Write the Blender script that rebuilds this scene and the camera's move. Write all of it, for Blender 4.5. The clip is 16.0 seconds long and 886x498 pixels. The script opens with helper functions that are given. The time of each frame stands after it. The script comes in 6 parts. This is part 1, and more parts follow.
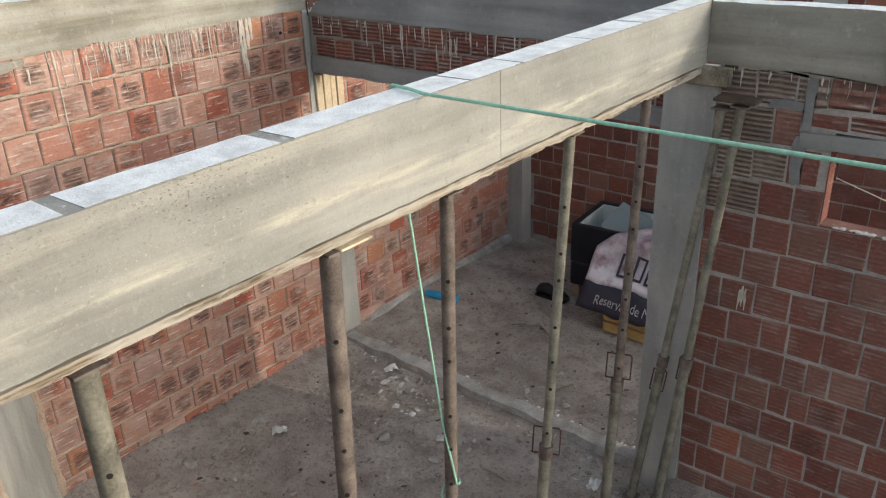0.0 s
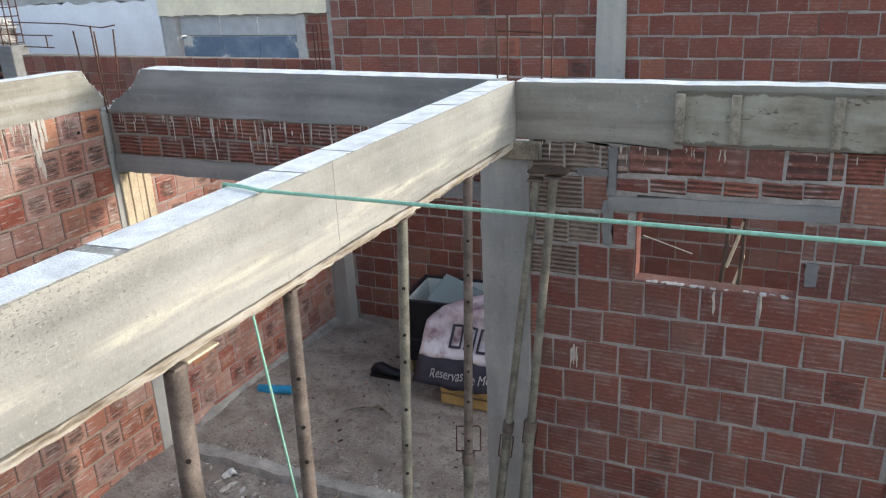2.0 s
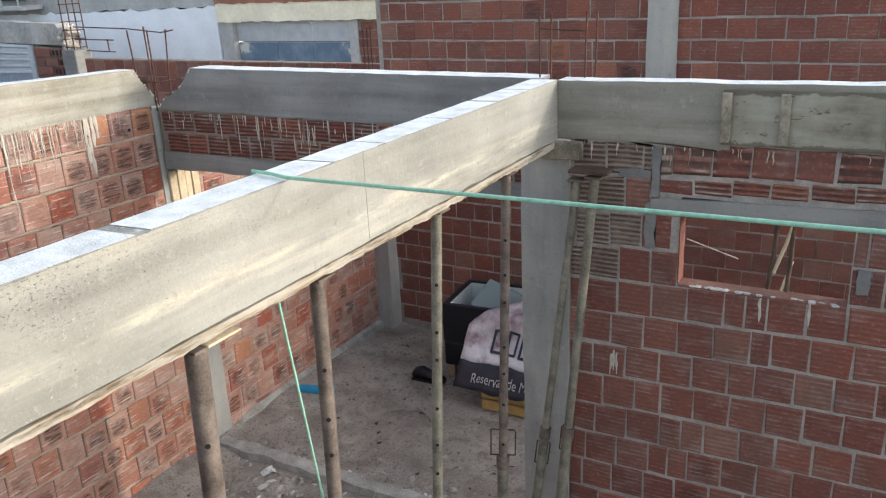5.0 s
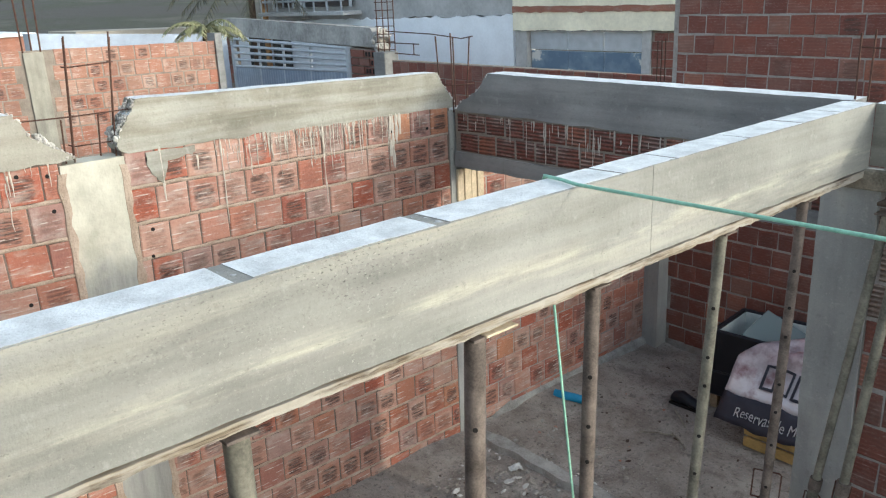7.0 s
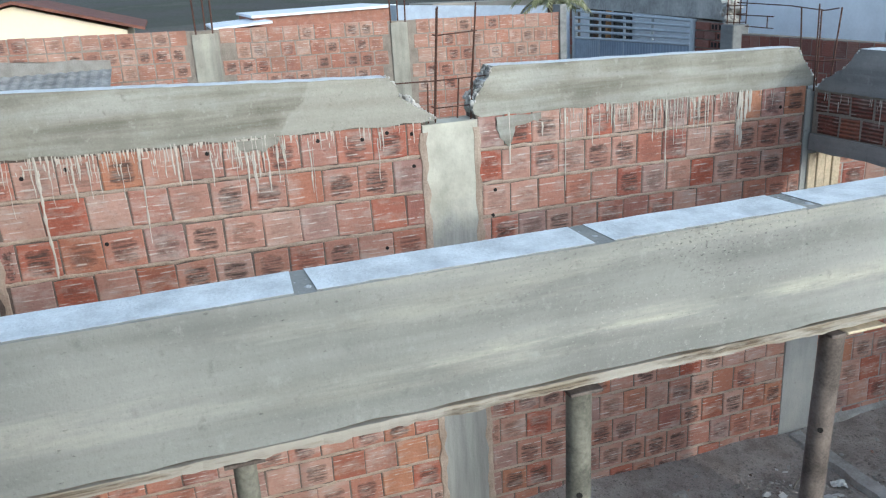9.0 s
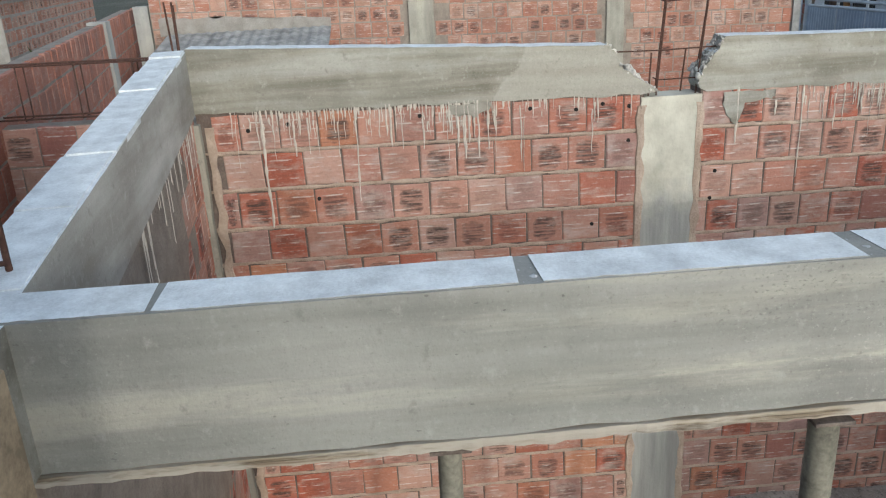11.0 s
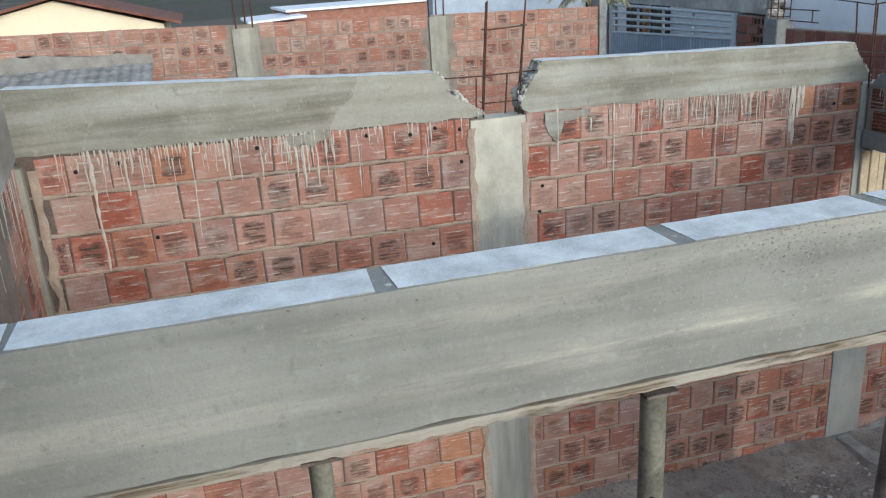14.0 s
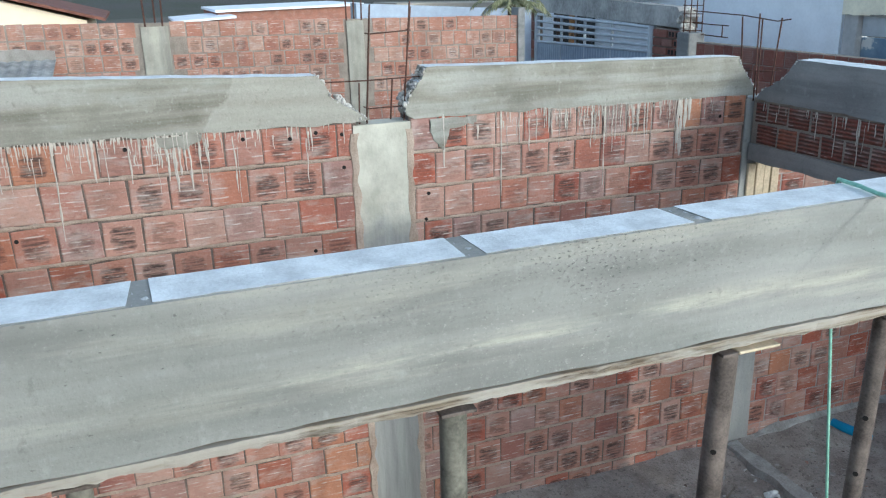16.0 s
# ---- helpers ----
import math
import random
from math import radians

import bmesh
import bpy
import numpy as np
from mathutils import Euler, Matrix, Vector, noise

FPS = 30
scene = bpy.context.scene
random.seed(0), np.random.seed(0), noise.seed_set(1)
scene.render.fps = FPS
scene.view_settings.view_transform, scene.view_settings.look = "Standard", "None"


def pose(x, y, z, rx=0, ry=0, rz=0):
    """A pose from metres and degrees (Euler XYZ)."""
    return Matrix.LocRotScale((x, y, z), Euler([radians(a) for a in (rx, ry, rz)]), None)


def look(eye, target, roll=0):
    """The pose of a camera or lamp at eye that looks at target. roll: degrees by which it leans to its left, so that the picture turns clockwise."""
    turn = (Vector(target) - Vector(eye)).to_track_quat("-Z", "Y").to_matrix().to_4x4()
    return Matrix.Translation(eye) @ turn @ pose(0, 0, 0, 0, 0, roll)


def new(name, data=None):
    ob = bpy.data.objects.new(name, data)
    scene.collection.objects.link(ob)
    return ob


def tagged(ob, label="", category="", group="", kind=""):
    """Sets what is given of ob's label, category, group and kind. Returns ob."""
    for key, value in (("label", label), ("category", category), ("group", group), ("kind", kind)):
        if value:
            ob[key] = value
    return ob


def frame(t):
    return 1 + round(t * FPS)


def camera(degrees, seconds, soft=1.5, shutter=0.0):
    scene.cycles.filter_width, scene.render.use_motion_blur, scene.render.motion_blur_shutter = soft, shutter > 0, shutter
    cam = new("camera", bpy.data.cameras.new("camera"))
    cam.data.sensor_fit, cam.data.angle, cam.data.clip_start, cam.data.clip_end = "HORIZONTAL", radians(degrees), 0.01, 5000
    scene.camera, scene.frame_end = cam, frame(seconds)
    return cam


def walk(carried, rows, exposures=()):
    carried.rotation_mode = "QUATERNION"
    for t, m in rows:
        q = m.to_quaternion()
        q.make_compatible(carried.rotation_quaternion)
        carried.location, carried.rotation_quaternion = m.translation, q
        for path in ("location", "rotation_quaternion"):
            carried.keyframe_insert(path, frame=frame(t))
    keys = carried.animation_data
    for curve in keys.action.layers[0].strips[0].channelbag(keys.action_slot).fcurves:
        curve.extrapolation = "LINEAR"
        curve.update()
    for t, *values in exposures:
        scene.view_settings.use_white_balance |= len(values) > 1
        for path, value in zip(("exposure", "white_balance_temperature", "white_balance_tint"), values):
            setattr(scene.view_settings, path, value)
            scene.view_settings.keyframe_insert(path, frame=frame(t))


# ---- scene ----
cam = camera(57.2, 16.0, soft=1.2)
PATH = [
    (0, (1.484, 0.078, 3.4), (0.308, 1.461, 2.56), -2.3),
    (0.5, (1.541, 0.082, 3.403), (0.476, 1.58, 2.614), -1.8),
    (1, (1.552, 0.087, 3.433), (0.516, 1.643, 2.723), -3.3),
    (1.5, (1.474, 0.071, 3.433), (0.556, 1.721, 2.772), -3.9),
    (2, (1.392, 0.053, 3.427), (0.563, 1.74, 2.744), -2.8),
    (2.5, (1.389, 0.052, 3.418), (0.612, 1.768, 2.746), -1.9),
    (3, (1.402, 0.106, 3.406), (0.685, 1.838, 2.708), -1.1),
    (3.2, (1.425, 0.088, 3.412), (0.709, 1.81, 2.689), -1.2),
    (5.3, (1.445, 0.103, 3.357), (0.432, 1.709, 2.726), -3.2),
    (5.5, (1.431, 0.093, 3.366), (0.372, 1.674, 2.75), -3.3),
    (6, (1.423, 0.071, 3.369), (0.235, 1.565, 2.773), -2.7),
    (6.5, (1.425, 0.051, 3.371), (0.109, 1.432, 2.77), -2.4),
    (7, (1.438, 0.035, 3.372), (-0.011, 1.274, 2.768), -2.5),
    (7.5, (1.445, 0.02, 3.373), (-0.133, 1.099, 2.786), -3.5),
    (8, (1.454, -0.004, 3.37), (-0.248, 0.871, 2.79), -3.6),
    (8.5, (1.471, -0.034, 3.361), (-0.322, 0.593, 2.735), -4.2),
    (9, (1.429, -0.077, 3.371), (-0.381, 0.498, 2.744), -3.4),
    (9.5, (1.354, -0.15, 3.384), (-0.507, 0.312, 2.815), -3.3),
    (10, (1.263, -0.198, 3.38), (-0.609, 0.159, 2.771), -1.8),
    (10.2, (1.26, -0.207, 3.385), (-0.61, 0.103, 2.745), -2.2),
    (12.3, (1.347, 0.042, 3.363), (-0.544, -0.012, 2.712), -2.2),
    (12.5, (1.352, 0.004, 3.371), (-0.543, 0.107, 2.742), -3.0),
    (13, (1.378, -0.132, 3.38), (-0.506, -0.051, 2.713), -5.2),
    (13.5, (1.381, -0.185, 3.384), (-0.496, 0.051, 2.734), -4.1),
    (14, (1.378, -0.165, 3.378), (-0.45, 0.341, 2.742), -3.5),
    (14.5, (1.397, -0.143, 3.385), (-0.434, 0.395, 2.787), -3.2),
    (15, (1.404, -0.032, 3.384), (-0.428, 0.521, 2.803), -2.0),
    (15.5, (1.397, 0.076, 3.37), (-0.403, 0.734, 2.8), -2.4),
    (16, (1.401, 0.154, 3.351), (-0.384, 0.803, 2.722), -1.6),
]
walk(cam, [(t, look(eye, target, roll)) for t, eye, target, roll in PATH], exposures=[(0, 0.02, 6550, 9), (1.5, 0.25, 6150, 10), (3, 0.32, 6050, 10), (5.5, 0.35, 6350, 9), (7, 0.12, 6000, 4), (8, -0.1, 5600, 3), (9, -0.22, 5350, 3), (10, -0.36, 5600, 5), (12.5, -0.44, 5850, 6), (13.5, -0.5, 5700, 5), (14.5, -0.37, 5500, 4), (16, -0.25, 5250, 2)])
SKY, SUN = 0.345, 1.42

# ---- light ----
SUN_WAY = Vector((-1.0, -0.36, -0.29)).normalized()
world = bpy.data.worlds.new("sky")
scene.world = world
world.use_nodes = True
_n = world.node_tree.nodes
_sky = _n.new("ShaderNodeTexSky")
_sky.sky_type = "NISHITA"
_sky.sun_disc = False
_sky.sun_elevation = radians(15.3)
_sky.sun_rotation = radians(70.2)
_sky.dust_density = 2.0
_haze = _n.new("ShaderNodeHueSaturation")
_haze.inputs["Saturation"].default_value = 0.55
world.node_tree.links.new(_sky.outputs[0], _haze.inputs["Color"])
world.node_tree.links.new(_haze.outputs[0], _n["Background"].inputs[0])
_n["Background"].inputs[1].default_value = SKY
sun = new("sun", bpy.data.lights.new("sun", "SUN"))
sun.data.energy = SUN
sun.data.angle = radians(1.2)
sun.data.color = (1.0, 0.9, 0.74)
sun.matrix_world = look((20, 7, 8), Vector((20, 7, 8)) + SUN_WAY)


# ---- material tools ----
class Nodes:
    """Short hand for building one material's node tree."""

    def __init__(self, name):
        self.mat = bpy.data.materials.new(name)
        self.mat.use_nodes = True
        self.tree = self.mat.node_tree
        self.bsdf = self.tree.nodes["Principled BSDF"]
        self.coord = self.tree.nodes.new("ShaderNodeTexCoord")

    def put(self, socket, value):
        if isinstance(value, bpy.types.NodeSocket):
            self.tree.links.new(value, socket)
        else:
            socket.default_value = value

    def scaled(self, scale, source="Object"):
        m = self.tree.nodes.new("ShaderNodeMapping")
        m.inputs["Scale"].default_value = scale
        self.tree.links.new(self.coord.outputs[source], m.inputs["Vector"])
        return m.outputs[0]

    def noise(self, scale, detail=4, vec=None, rough=0.6, w=None):
        n = self.tree.nodes.new("ShaderNodeTexNoise")
        n.inputs["Scale"].default_value = scale
        n.inputs["Detail"].default_value = detail
        n.inputs["Roughness"].default_value = rough
        if w is not None:
            n.noise_dimensions = "4D"
            self.put(n.inputs["W"], w)
        self.tree.links.new(vec or self.coord.outputs["Object"], n.inputs["Vector"])
        return n.outputs["Fac"]

    def voronoi(self, scale, vec=None):
        n = self.tree.nodes.new("ShaderNodeTexVoronoi")
        n.inputs["Scale"].default_value = scale
        self.tree.links.new(vec or self.coord.outputs["Object"], n.inputs["Vector"])
        return n.outputs["Distance"]

    def ramp(self, fac, stops):
        r = self.tree.nodes.new("ShaderNodeValToRGB")
        e = r.color_ramp.elements
        while len(e) < len(stops):
            e.new(0.5)
        for k, (p, c) in zip(e, stops):
            k.position = p
            k.color = (*c, 1) if not isinstance(c, (int, float)) else (c, c, c, 1)
        self.put(r.inputs[0], fac)
        return r.outputs[0]

    def math(self, op, a, b=0.0, clamp=False):
        m = self.tree.nodes.new("ShaderNodeMath")
        m.operation = op
        m.use_clamp = clamp
        self.put(m.inputs[0], a)
        self.put(m.inputs[1], b)
        return m.outputs[0]

    def mix(self, fac, a, b, mode="MIX"):
        m = self.tree.nodes.new("ShaderNodeMix")
        m.data_type = "RGBA"
        m.blend_type = mode
        self.put(m.inputs[0], fac)
        for s, v in ((m.inputs[6], a), (m.inputs[7], b)):
            self.put(s, (*v, 1) if isinstance(v, tuple) and len(v) == 3 else v)
        return m.outputs[2]

    def random(self):
        return self.tree.nodes.new("ShaderNodeObjectInfo").outputs["Random"]

    def island(self):
        return self.tree.nodes.new("ShaderNodeNewGeometry").outputs["Random Per Island"]

    def xyz(self, vec):
        s = self.tree.nodes.new("ShaderNodeSeparateXYZ")
        self.tree.links.new(vec, s.inputs[0])
        return s.outputs

    def bump(self, height, strength=0.4, distance=0.01, after=None):
        b = self.tree.nodes.new("ShaderNodeBump")
        b.inputs["Strength"].default_value = strength
        b.inputs["Distance"].default_value = distance
        self.put(b.inputs["Height"], height)
        if after:
            self.tree.links.new(after, b.inputs["Normal"])
        return b.outputs[0]

    def done(self, color, rough=0.9, normal=None, metal=0.0, spec=0.3):
        self.put(self.bsdf.inputs["Base Color"], (*color, 1) if isinstance(color, tuple) else color)
        self.put(self.bsdf.inputs["Roughness"], rough)
        self.put(self.bsdf.inputs["Metallic"], metal)
        self.put(self.bsdf.inputs["Specular IOR Level"], spec)
        if normal:
            self.tree.links.new(normal, self.bsdf.inputs["Normal"])
        return self.mat


def concrete(name, dark, mid, light, along="y", cream=None, pits=0.5, worn=False, patched=None):
    """Board-cast concrete: long faint streaks along the boards, blotches, air holes."""
    k = Nodes(name)
    s = {"y": (9, 0.8, 11), "x": (0.8, 9, 11), "z": (6, 6, 0.7)}[along]
    streak = k.noise(1.0, 5, k.scaled(s))
    blotch = k.noise(2.3, 5)
    fine = k.noise(55, 3)
    base = k.ramp(k.math("ADD", k.math("MULTIPLY", streak, 0.6), k.math("MULTIPLY", blotch, 0.4)),
                  [(0.38, dark), (0.5, mid), (0.61, light)])
    tone = k.ramp(k.noise(1.0, 3), [(0.35, 0.82), (0.65, 1.14)])
    base = k.mix(1.0, base, tone, "MULTIPLY")
    if cream:
        s2 = (5, 0.55, 6)
        band = k.ramp(k.noise(1.0, 6, k.scaled(s2), 0.65), [(0.55, 0.0), (0.64, 1.0)])
        base = k.mix(k.math("MULTIPLY", band, 0.4), base, cream)
        px, py, pz = k.xyz(k.coord.outputs["Object"])[:3]
        drift = k.math("MULTIPLY", k.noise(1.0, 3, k.scaled((0.01, 1.1, 0.01))), 0.1)
        off = k.math("ABSOLUTE", k.math("SUBTRACT", k.math("SUBTRACT", pz, drift), 2.585))
        lime = k.math("SUBTRACT", 1.0, k.math("MULTIPLY", off, 22.0), True)
        brush = k.ramp(k.noise(1.0, 4, k.scaled((1, 2.5, 38))), [(0.36, 0.15), (0.6, 1.0)])
        gone = k.ramp(k.noise(1.0, 5, k.scaled((3, 2.2, 14)), 0.7), [(0.4, 0.0), (0.55, 1.0)])
        base = k.mix(k.math("MULTIPLY", k.math("MULTIPLY", k.math("MULTIPLY", lime, brush), gone), k.ramp(py, [(0.05, 0.25), (0.5, 1.0)])), base, cream)
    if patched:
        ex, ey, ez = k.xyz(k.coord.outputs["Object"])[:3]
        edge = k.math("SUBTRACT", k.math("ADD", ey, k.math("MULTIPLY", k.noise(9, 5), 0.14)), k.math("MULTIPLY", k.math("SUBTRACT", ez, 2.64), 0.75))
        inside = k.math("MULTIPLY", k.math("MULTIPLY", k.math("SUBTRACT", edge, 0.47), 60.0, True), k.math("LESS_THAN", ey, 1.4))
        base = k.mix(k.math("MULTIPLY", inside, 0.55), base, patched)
    base = k.mix(k.math("MULTIPLY", fine, 0.35), base, dark)
    hole = k.ramp(k.noise(1, 3, k.scaled((80, 42, 105)), 0.55), [(0.67, 0.0), (0.74, 1.0)])
    mask = k.ramp(k.noise(3.1, 3), [(0.42, 0.15), (0.6, 1.0)])
    hole = k.math("MULTIPLY", hole, k.math("MULTIPLY", mask, pits))
    if worn:
        py, pz = k.xyz(k.coord.outputs["Object"])[1:3]
        chip = k.ramp(k.noise(1, 3, k.scaled((170, 90, 200)), 0.6), [(0.59, 0.0), (0.65, 1.0)])
        high = k.math("MULTIPLY", k.math("SUBTRACT", pz, 2.675), 16.0, True)
        reach = k.math("SUBTRACT", 1.0, k.math("MULTIPLY", k.math("ABSOLUTE", k.math("SUBTRACT", py, 1.0)), 1.1), True)
        zone = k.math("MULTIPLY", k.ramp(k.noise(1.0, 4, k.scaled((1, 2.4, 9))), [(0.4, 0.0), (0.56, 1.0)]), reach)
        chip = k.math("MULTIPLY", chip, k.math("MULTIPLY", high, zone))
        hole = k.math("MAXIMUM", hole, chip)
        fleck = k.ramp(k.noise(1, 3, k.scaled((110, 75, 120)), 0.6), [(0.33, 1.0), (0.38, 0.0)])
        base = k.mix(k.math("MULTIPLY", k.math("MULTIPLY", fleck, zone), 0.5), base, (0.5, 0.48, 0.44))
    # shade inside the air holes and chips, put into the colour besides the bump
    base = k.mix(k.math("MULTIPLY", hole, 0.8), base, tuple(c * 0.4 for c in dark))
    h = k.math("SUBTRACT", k.math("ADD", k.math("MULTIPLY", fine, 0.5), k.math("MULTIPLY", streak, 0.8)), k.math("MULTIPLY", hole, 2.0))
    coarse = k.noise(19, 6, None, 0.7)
    spot = k.ramp(coarse, [(0.58, 0.0), (0.7, 1.0)])
    base = k.mix(k.math("MULTIPLY", spot, 0.6), base, light)
    speck = k.noise(1, 4, k.scaled((120, 120, 150)), 0.75)
    base = k.mix(k.ramp(speck, [(0.58, 0.0), (0.72, 0.35)]), base, tuple(min(1, c * 1.35) for c in light))
    base = k.mix(k.ramp(speck, [(0.3, 0.45), (0.42, 0.0)]), base, tuple(c * 0.6 for c in dark))
    spot = k.ramp(coarse, [(0.3, 1.0), (0.4, 0.0)])
    base = k.mix(k.math("MULTIPLY", spot, 0.4), base, tuple(c * 0.6 for c in dark))
    return k.done(base, 0.92, k.bump(coarse, 0.5, 0.008, k.bump(h, 0.6, 0.006)))


def bleached_column():
    """Cast column whose upper part has dried pale and the foot stayed grey."""
    k = Nodes("bleached_column_concrete")
    pz = k.xyz(k.coord.outputs["Object"])[2]
    edge = k.math("ADD", pz, k.math("MULTIPLY", k.noise(7, 5), 0.5))
    pale = k.ramp(k.math("MULTIPLY", k.math("SUBTRACT", edge, 2.2), 4.0, True), [(0.0, 0.0), (1.0, 1.0)])
    run = k.noise(1.0, 5, k.scaled((14, 14, 1.2)))
    grey = k.ramp(run, [(0.35, (0.25, 0.25, 0.235)), (0.65, (0.38, 0.375, 0.35))])
    cream = k.ramp(k.noise(5, 5), [(0.38, (0.42, 0.4, 0.33)), (0.62, (0.6, 0.58, 0.49))])
    c = k.mix(pale, grey, cream)
    return k.done(c, 0.92, k.bump(k.math("ADD", k.noise(50, 3), run), 0.6, 0.006))


def plain(name, color, rough=0.85, vary=0.25, scale=6.0, metal=0.0, bump=0.2, spec=0.3):
    k = Nodes(name)
    n = k.noise(scale, 6)
    f = k.noise(scale * 11, 3)
    lo = tuple(c * (1 - vary) for c in color)
    hi = tuple(min(1, c * (1 + vary)) for c in color)
    c = k.ramp(k.math("ADD", k.math("MULTIPLY", n, 0.7), k.math("MULTIPLY", f, 0.3)), [(0.36, lo), (0.64, hi)])
    return k.done(c, rough, k.bump(f, bump, 0.004), metal, spec)


def brick_look(name, stops, smudge, smear, ridge=0.5, per="object", grime=0.3, strokes=0.0, scored=0.0):
    """Fired clay block: colour by block, extruded scoring, soot spot, wiped mortar."""
    k = Nodes(name)
    rnd = k.random() if per == "object" else k.island()
    obj = k.coord.outputs["Object"]
    x, y, z = k.xyz(obj)[:3]
    wide = k.math("MULTIPLY", rnd, 40.0)
    base = k.ramp(rnd, stops)
    tone = k.noise(9, 4, obj, 0.6, wide)
    base = k.mix(k.math("MULTIPLY", tone, 0.55), base, k.mix(0.5, base, (0.09, 0.03, 0.02)))
    wave = k.math("ADD", k.math("MULTIPLY", z, 6.2832 / 0.024), k.math("MULTIPLY", k.noise(6, 2, obj, 0.5, wide), 1.5))
    line = k.math("SINE", wave)
    if per == "object" and smudge > 0:
        z2 = k.math("ADD", z, 0.008)
        d = k.math("ADD", k.math("POWER", k.math("MULTIPLY", k.math("ABSOLUTE", x), 15.5), 4.0), k.math("POWER", k.math("MULTIPLY", k.math("ABSOLUTE", z2), 15.0), 4.0))
        d = k.math("ADD", d, k.math("MULTIPLY", k.math("SUBTRACT", k.noise(1, 3, k.scaled((22, 22, 45)), 0.6, wide), 0.5), 2.6))
        spot = k.ramp(k.math("SUBTRACT", 1.0, d), [(0.0, 0.0), (0.4, 0.6), (0.9, 1.0)])
        pick = k.ramp(k.math("FRACT", k.math("MULTIPLY", rnd, 17.31)), [(1 - smudge, 0.0), (min(1.0, 1.15 - smudge * 0.5), 1.0)])
        torn = k.ramp(k.noise(1, 4, k.scaled((7, 7, 90)), 0.6, wide), [(0.4, 0.2), (0.55, 1.0)])
        spot = k.math("MULTIPLY", k.math("MULTIPLY", spot, pick), torn)
        base = k.mix(k.math("MULTIPLY", spot, 0.92), base, (0.05, 0.036, 0.031))
    groove = k.ramp(line, [(0.72, 0.0), (0.93, 1.0)])
    patch = k.ramp(k.noise(1, 4, k.scaled((9, 9, 26)), 0.6, wide), [(0.54, 0.0), (0.64, 1.0)])
    base = k.mix(k.math("MULTIPLY", k.math("MULTIPLY", groove, patch), smear), base, (0.56, 0.5, 0.45))
    wiped = k.ramp(k.noise(1, 5, k.scaled((5, 5, 11)), 0.65, wide), [(0.5, 0.0), (0.7, 1.0)])
    base = k.mix(k.math("MULTIPLY", wiped, smear), base, (0.5, 0.42, 0.37))
    grit = k.noise(1, 5, k.scaled((60, 60, 110)), 0.7, wide)
    base = k.mix(k.ramp(grit, [(0.55, 0.0), (0.72, 0.35)]), base, (0.6, 0.5, 0.44))
    base = k.mix(k.ramp(grit, [(0.3, 0.45), (0.44, 0.0)]), base, (0.12, 0.06, 0.05))
    if scored:
        cut = k.ramp(line, [(0.1, 1.0), (0.38, 0.0)])
        keep = k.ramp(k.noise(1, 3, k.scaled((8, 8, 12)), 0.6, wide), [(0.34, 0.0), (0.5, 1.0)])
        base = k.mix(k.math("MULTIPLY", k.math("MULTIPLY", cut, keep), scored), base, (0.055, 0.035, 0.028))
    if strokes:
        bar = k.math("SINE", k.math("ADD", k.math("MULTIPLY", z, 6.2832 / 0.046), k.math("MULTIPLY", k.noise(5, 3, obj, 0.5, wide), 2.2)))
        bar = k.ramp(bar, [(0.86, 0.0), (0.97, 1.0)])
        keep = k.ramp(k.noise(1, 4, k.scaled((13, 13, 30)), 0.65, wide), [(0.5, 0.0), (0.6, 1.0)])
        base = k.mix(k.math("MULTIPLY", k.math("MULTIPLY", bar, keep), strokes), base, (0.62, 0.55, 0.49))
        bare = k.ramp(k.noise(1, 4, k.scaled((6, 6, 60)), 0.6, wide), [(0.6, 0.0), (0.7, 1.0)])
        base = k.mix(k.math("MULTIPLY", bare, strokes * 0.5), base, (0.14, 0.075, 0.06))
    dirt = k.ramp(k.noise(3.0, 4, k.tree.nodes.new("ShaderNodeNewGeometry").outputs["Position"]), [(0.42, 0.0), (0.7, 1.0)])
    base = k.mix(k.math("MULTIPLY", dirt, grime), base, (0.1, 0.075, 0.065))
    fine = k.noise(70, 3, obj)
    worn = k.noise(24, 4, obj, 0.6, wide)
    h = k.math("ADD", k.math("ADD", k.math("MULTIPLY", line, ridge), fine), k.math("MULTIPLY", worn, 1.2))
    return k.done(base, 0.9, k.bump(h, 0.6, 0.004))


def mortar_look(name, a, b):
    k = Nodes(name)
    n = k.noise(7, 6)
    f = k.noise(80, 3)
    return k.done(k.ramp(k.math("ADD", k.math("MULTIPLY", n, 0.7), k.math("MULTIPLY", f, 0.3)), [(0.36, a), (0.64, b)]), 0.95,
                  k.bump(k.math("ADD", n, f), 0.8, 0.01))


def grained(name):
    """Rough sawn board with grain along y, splintered and splashed with cement."""
    k = Nodes(name)
    grain = k.noise(1.0, 5, k.scaled((40, 1.6, 70)), 0.65)
    c = k.ramp(grain, [(0.38, (0.1, 0.075, 0.052)), (0.49, (0.25, 0.205, 0.15)), (0.6, (0.37, 0.33, 0.27))])
    splash = k.ramp(k.noise(1.0, 5, k.scaled((6, 3.5, 20)), 0.65), [(0.42, 0.0), (0.56, 0.9)])
    c = k.mix(splash, c, (0.4, 0.37, 0.32))
    return k.done(c, 0.92, k.bump(grain, 0.7, 0.006))


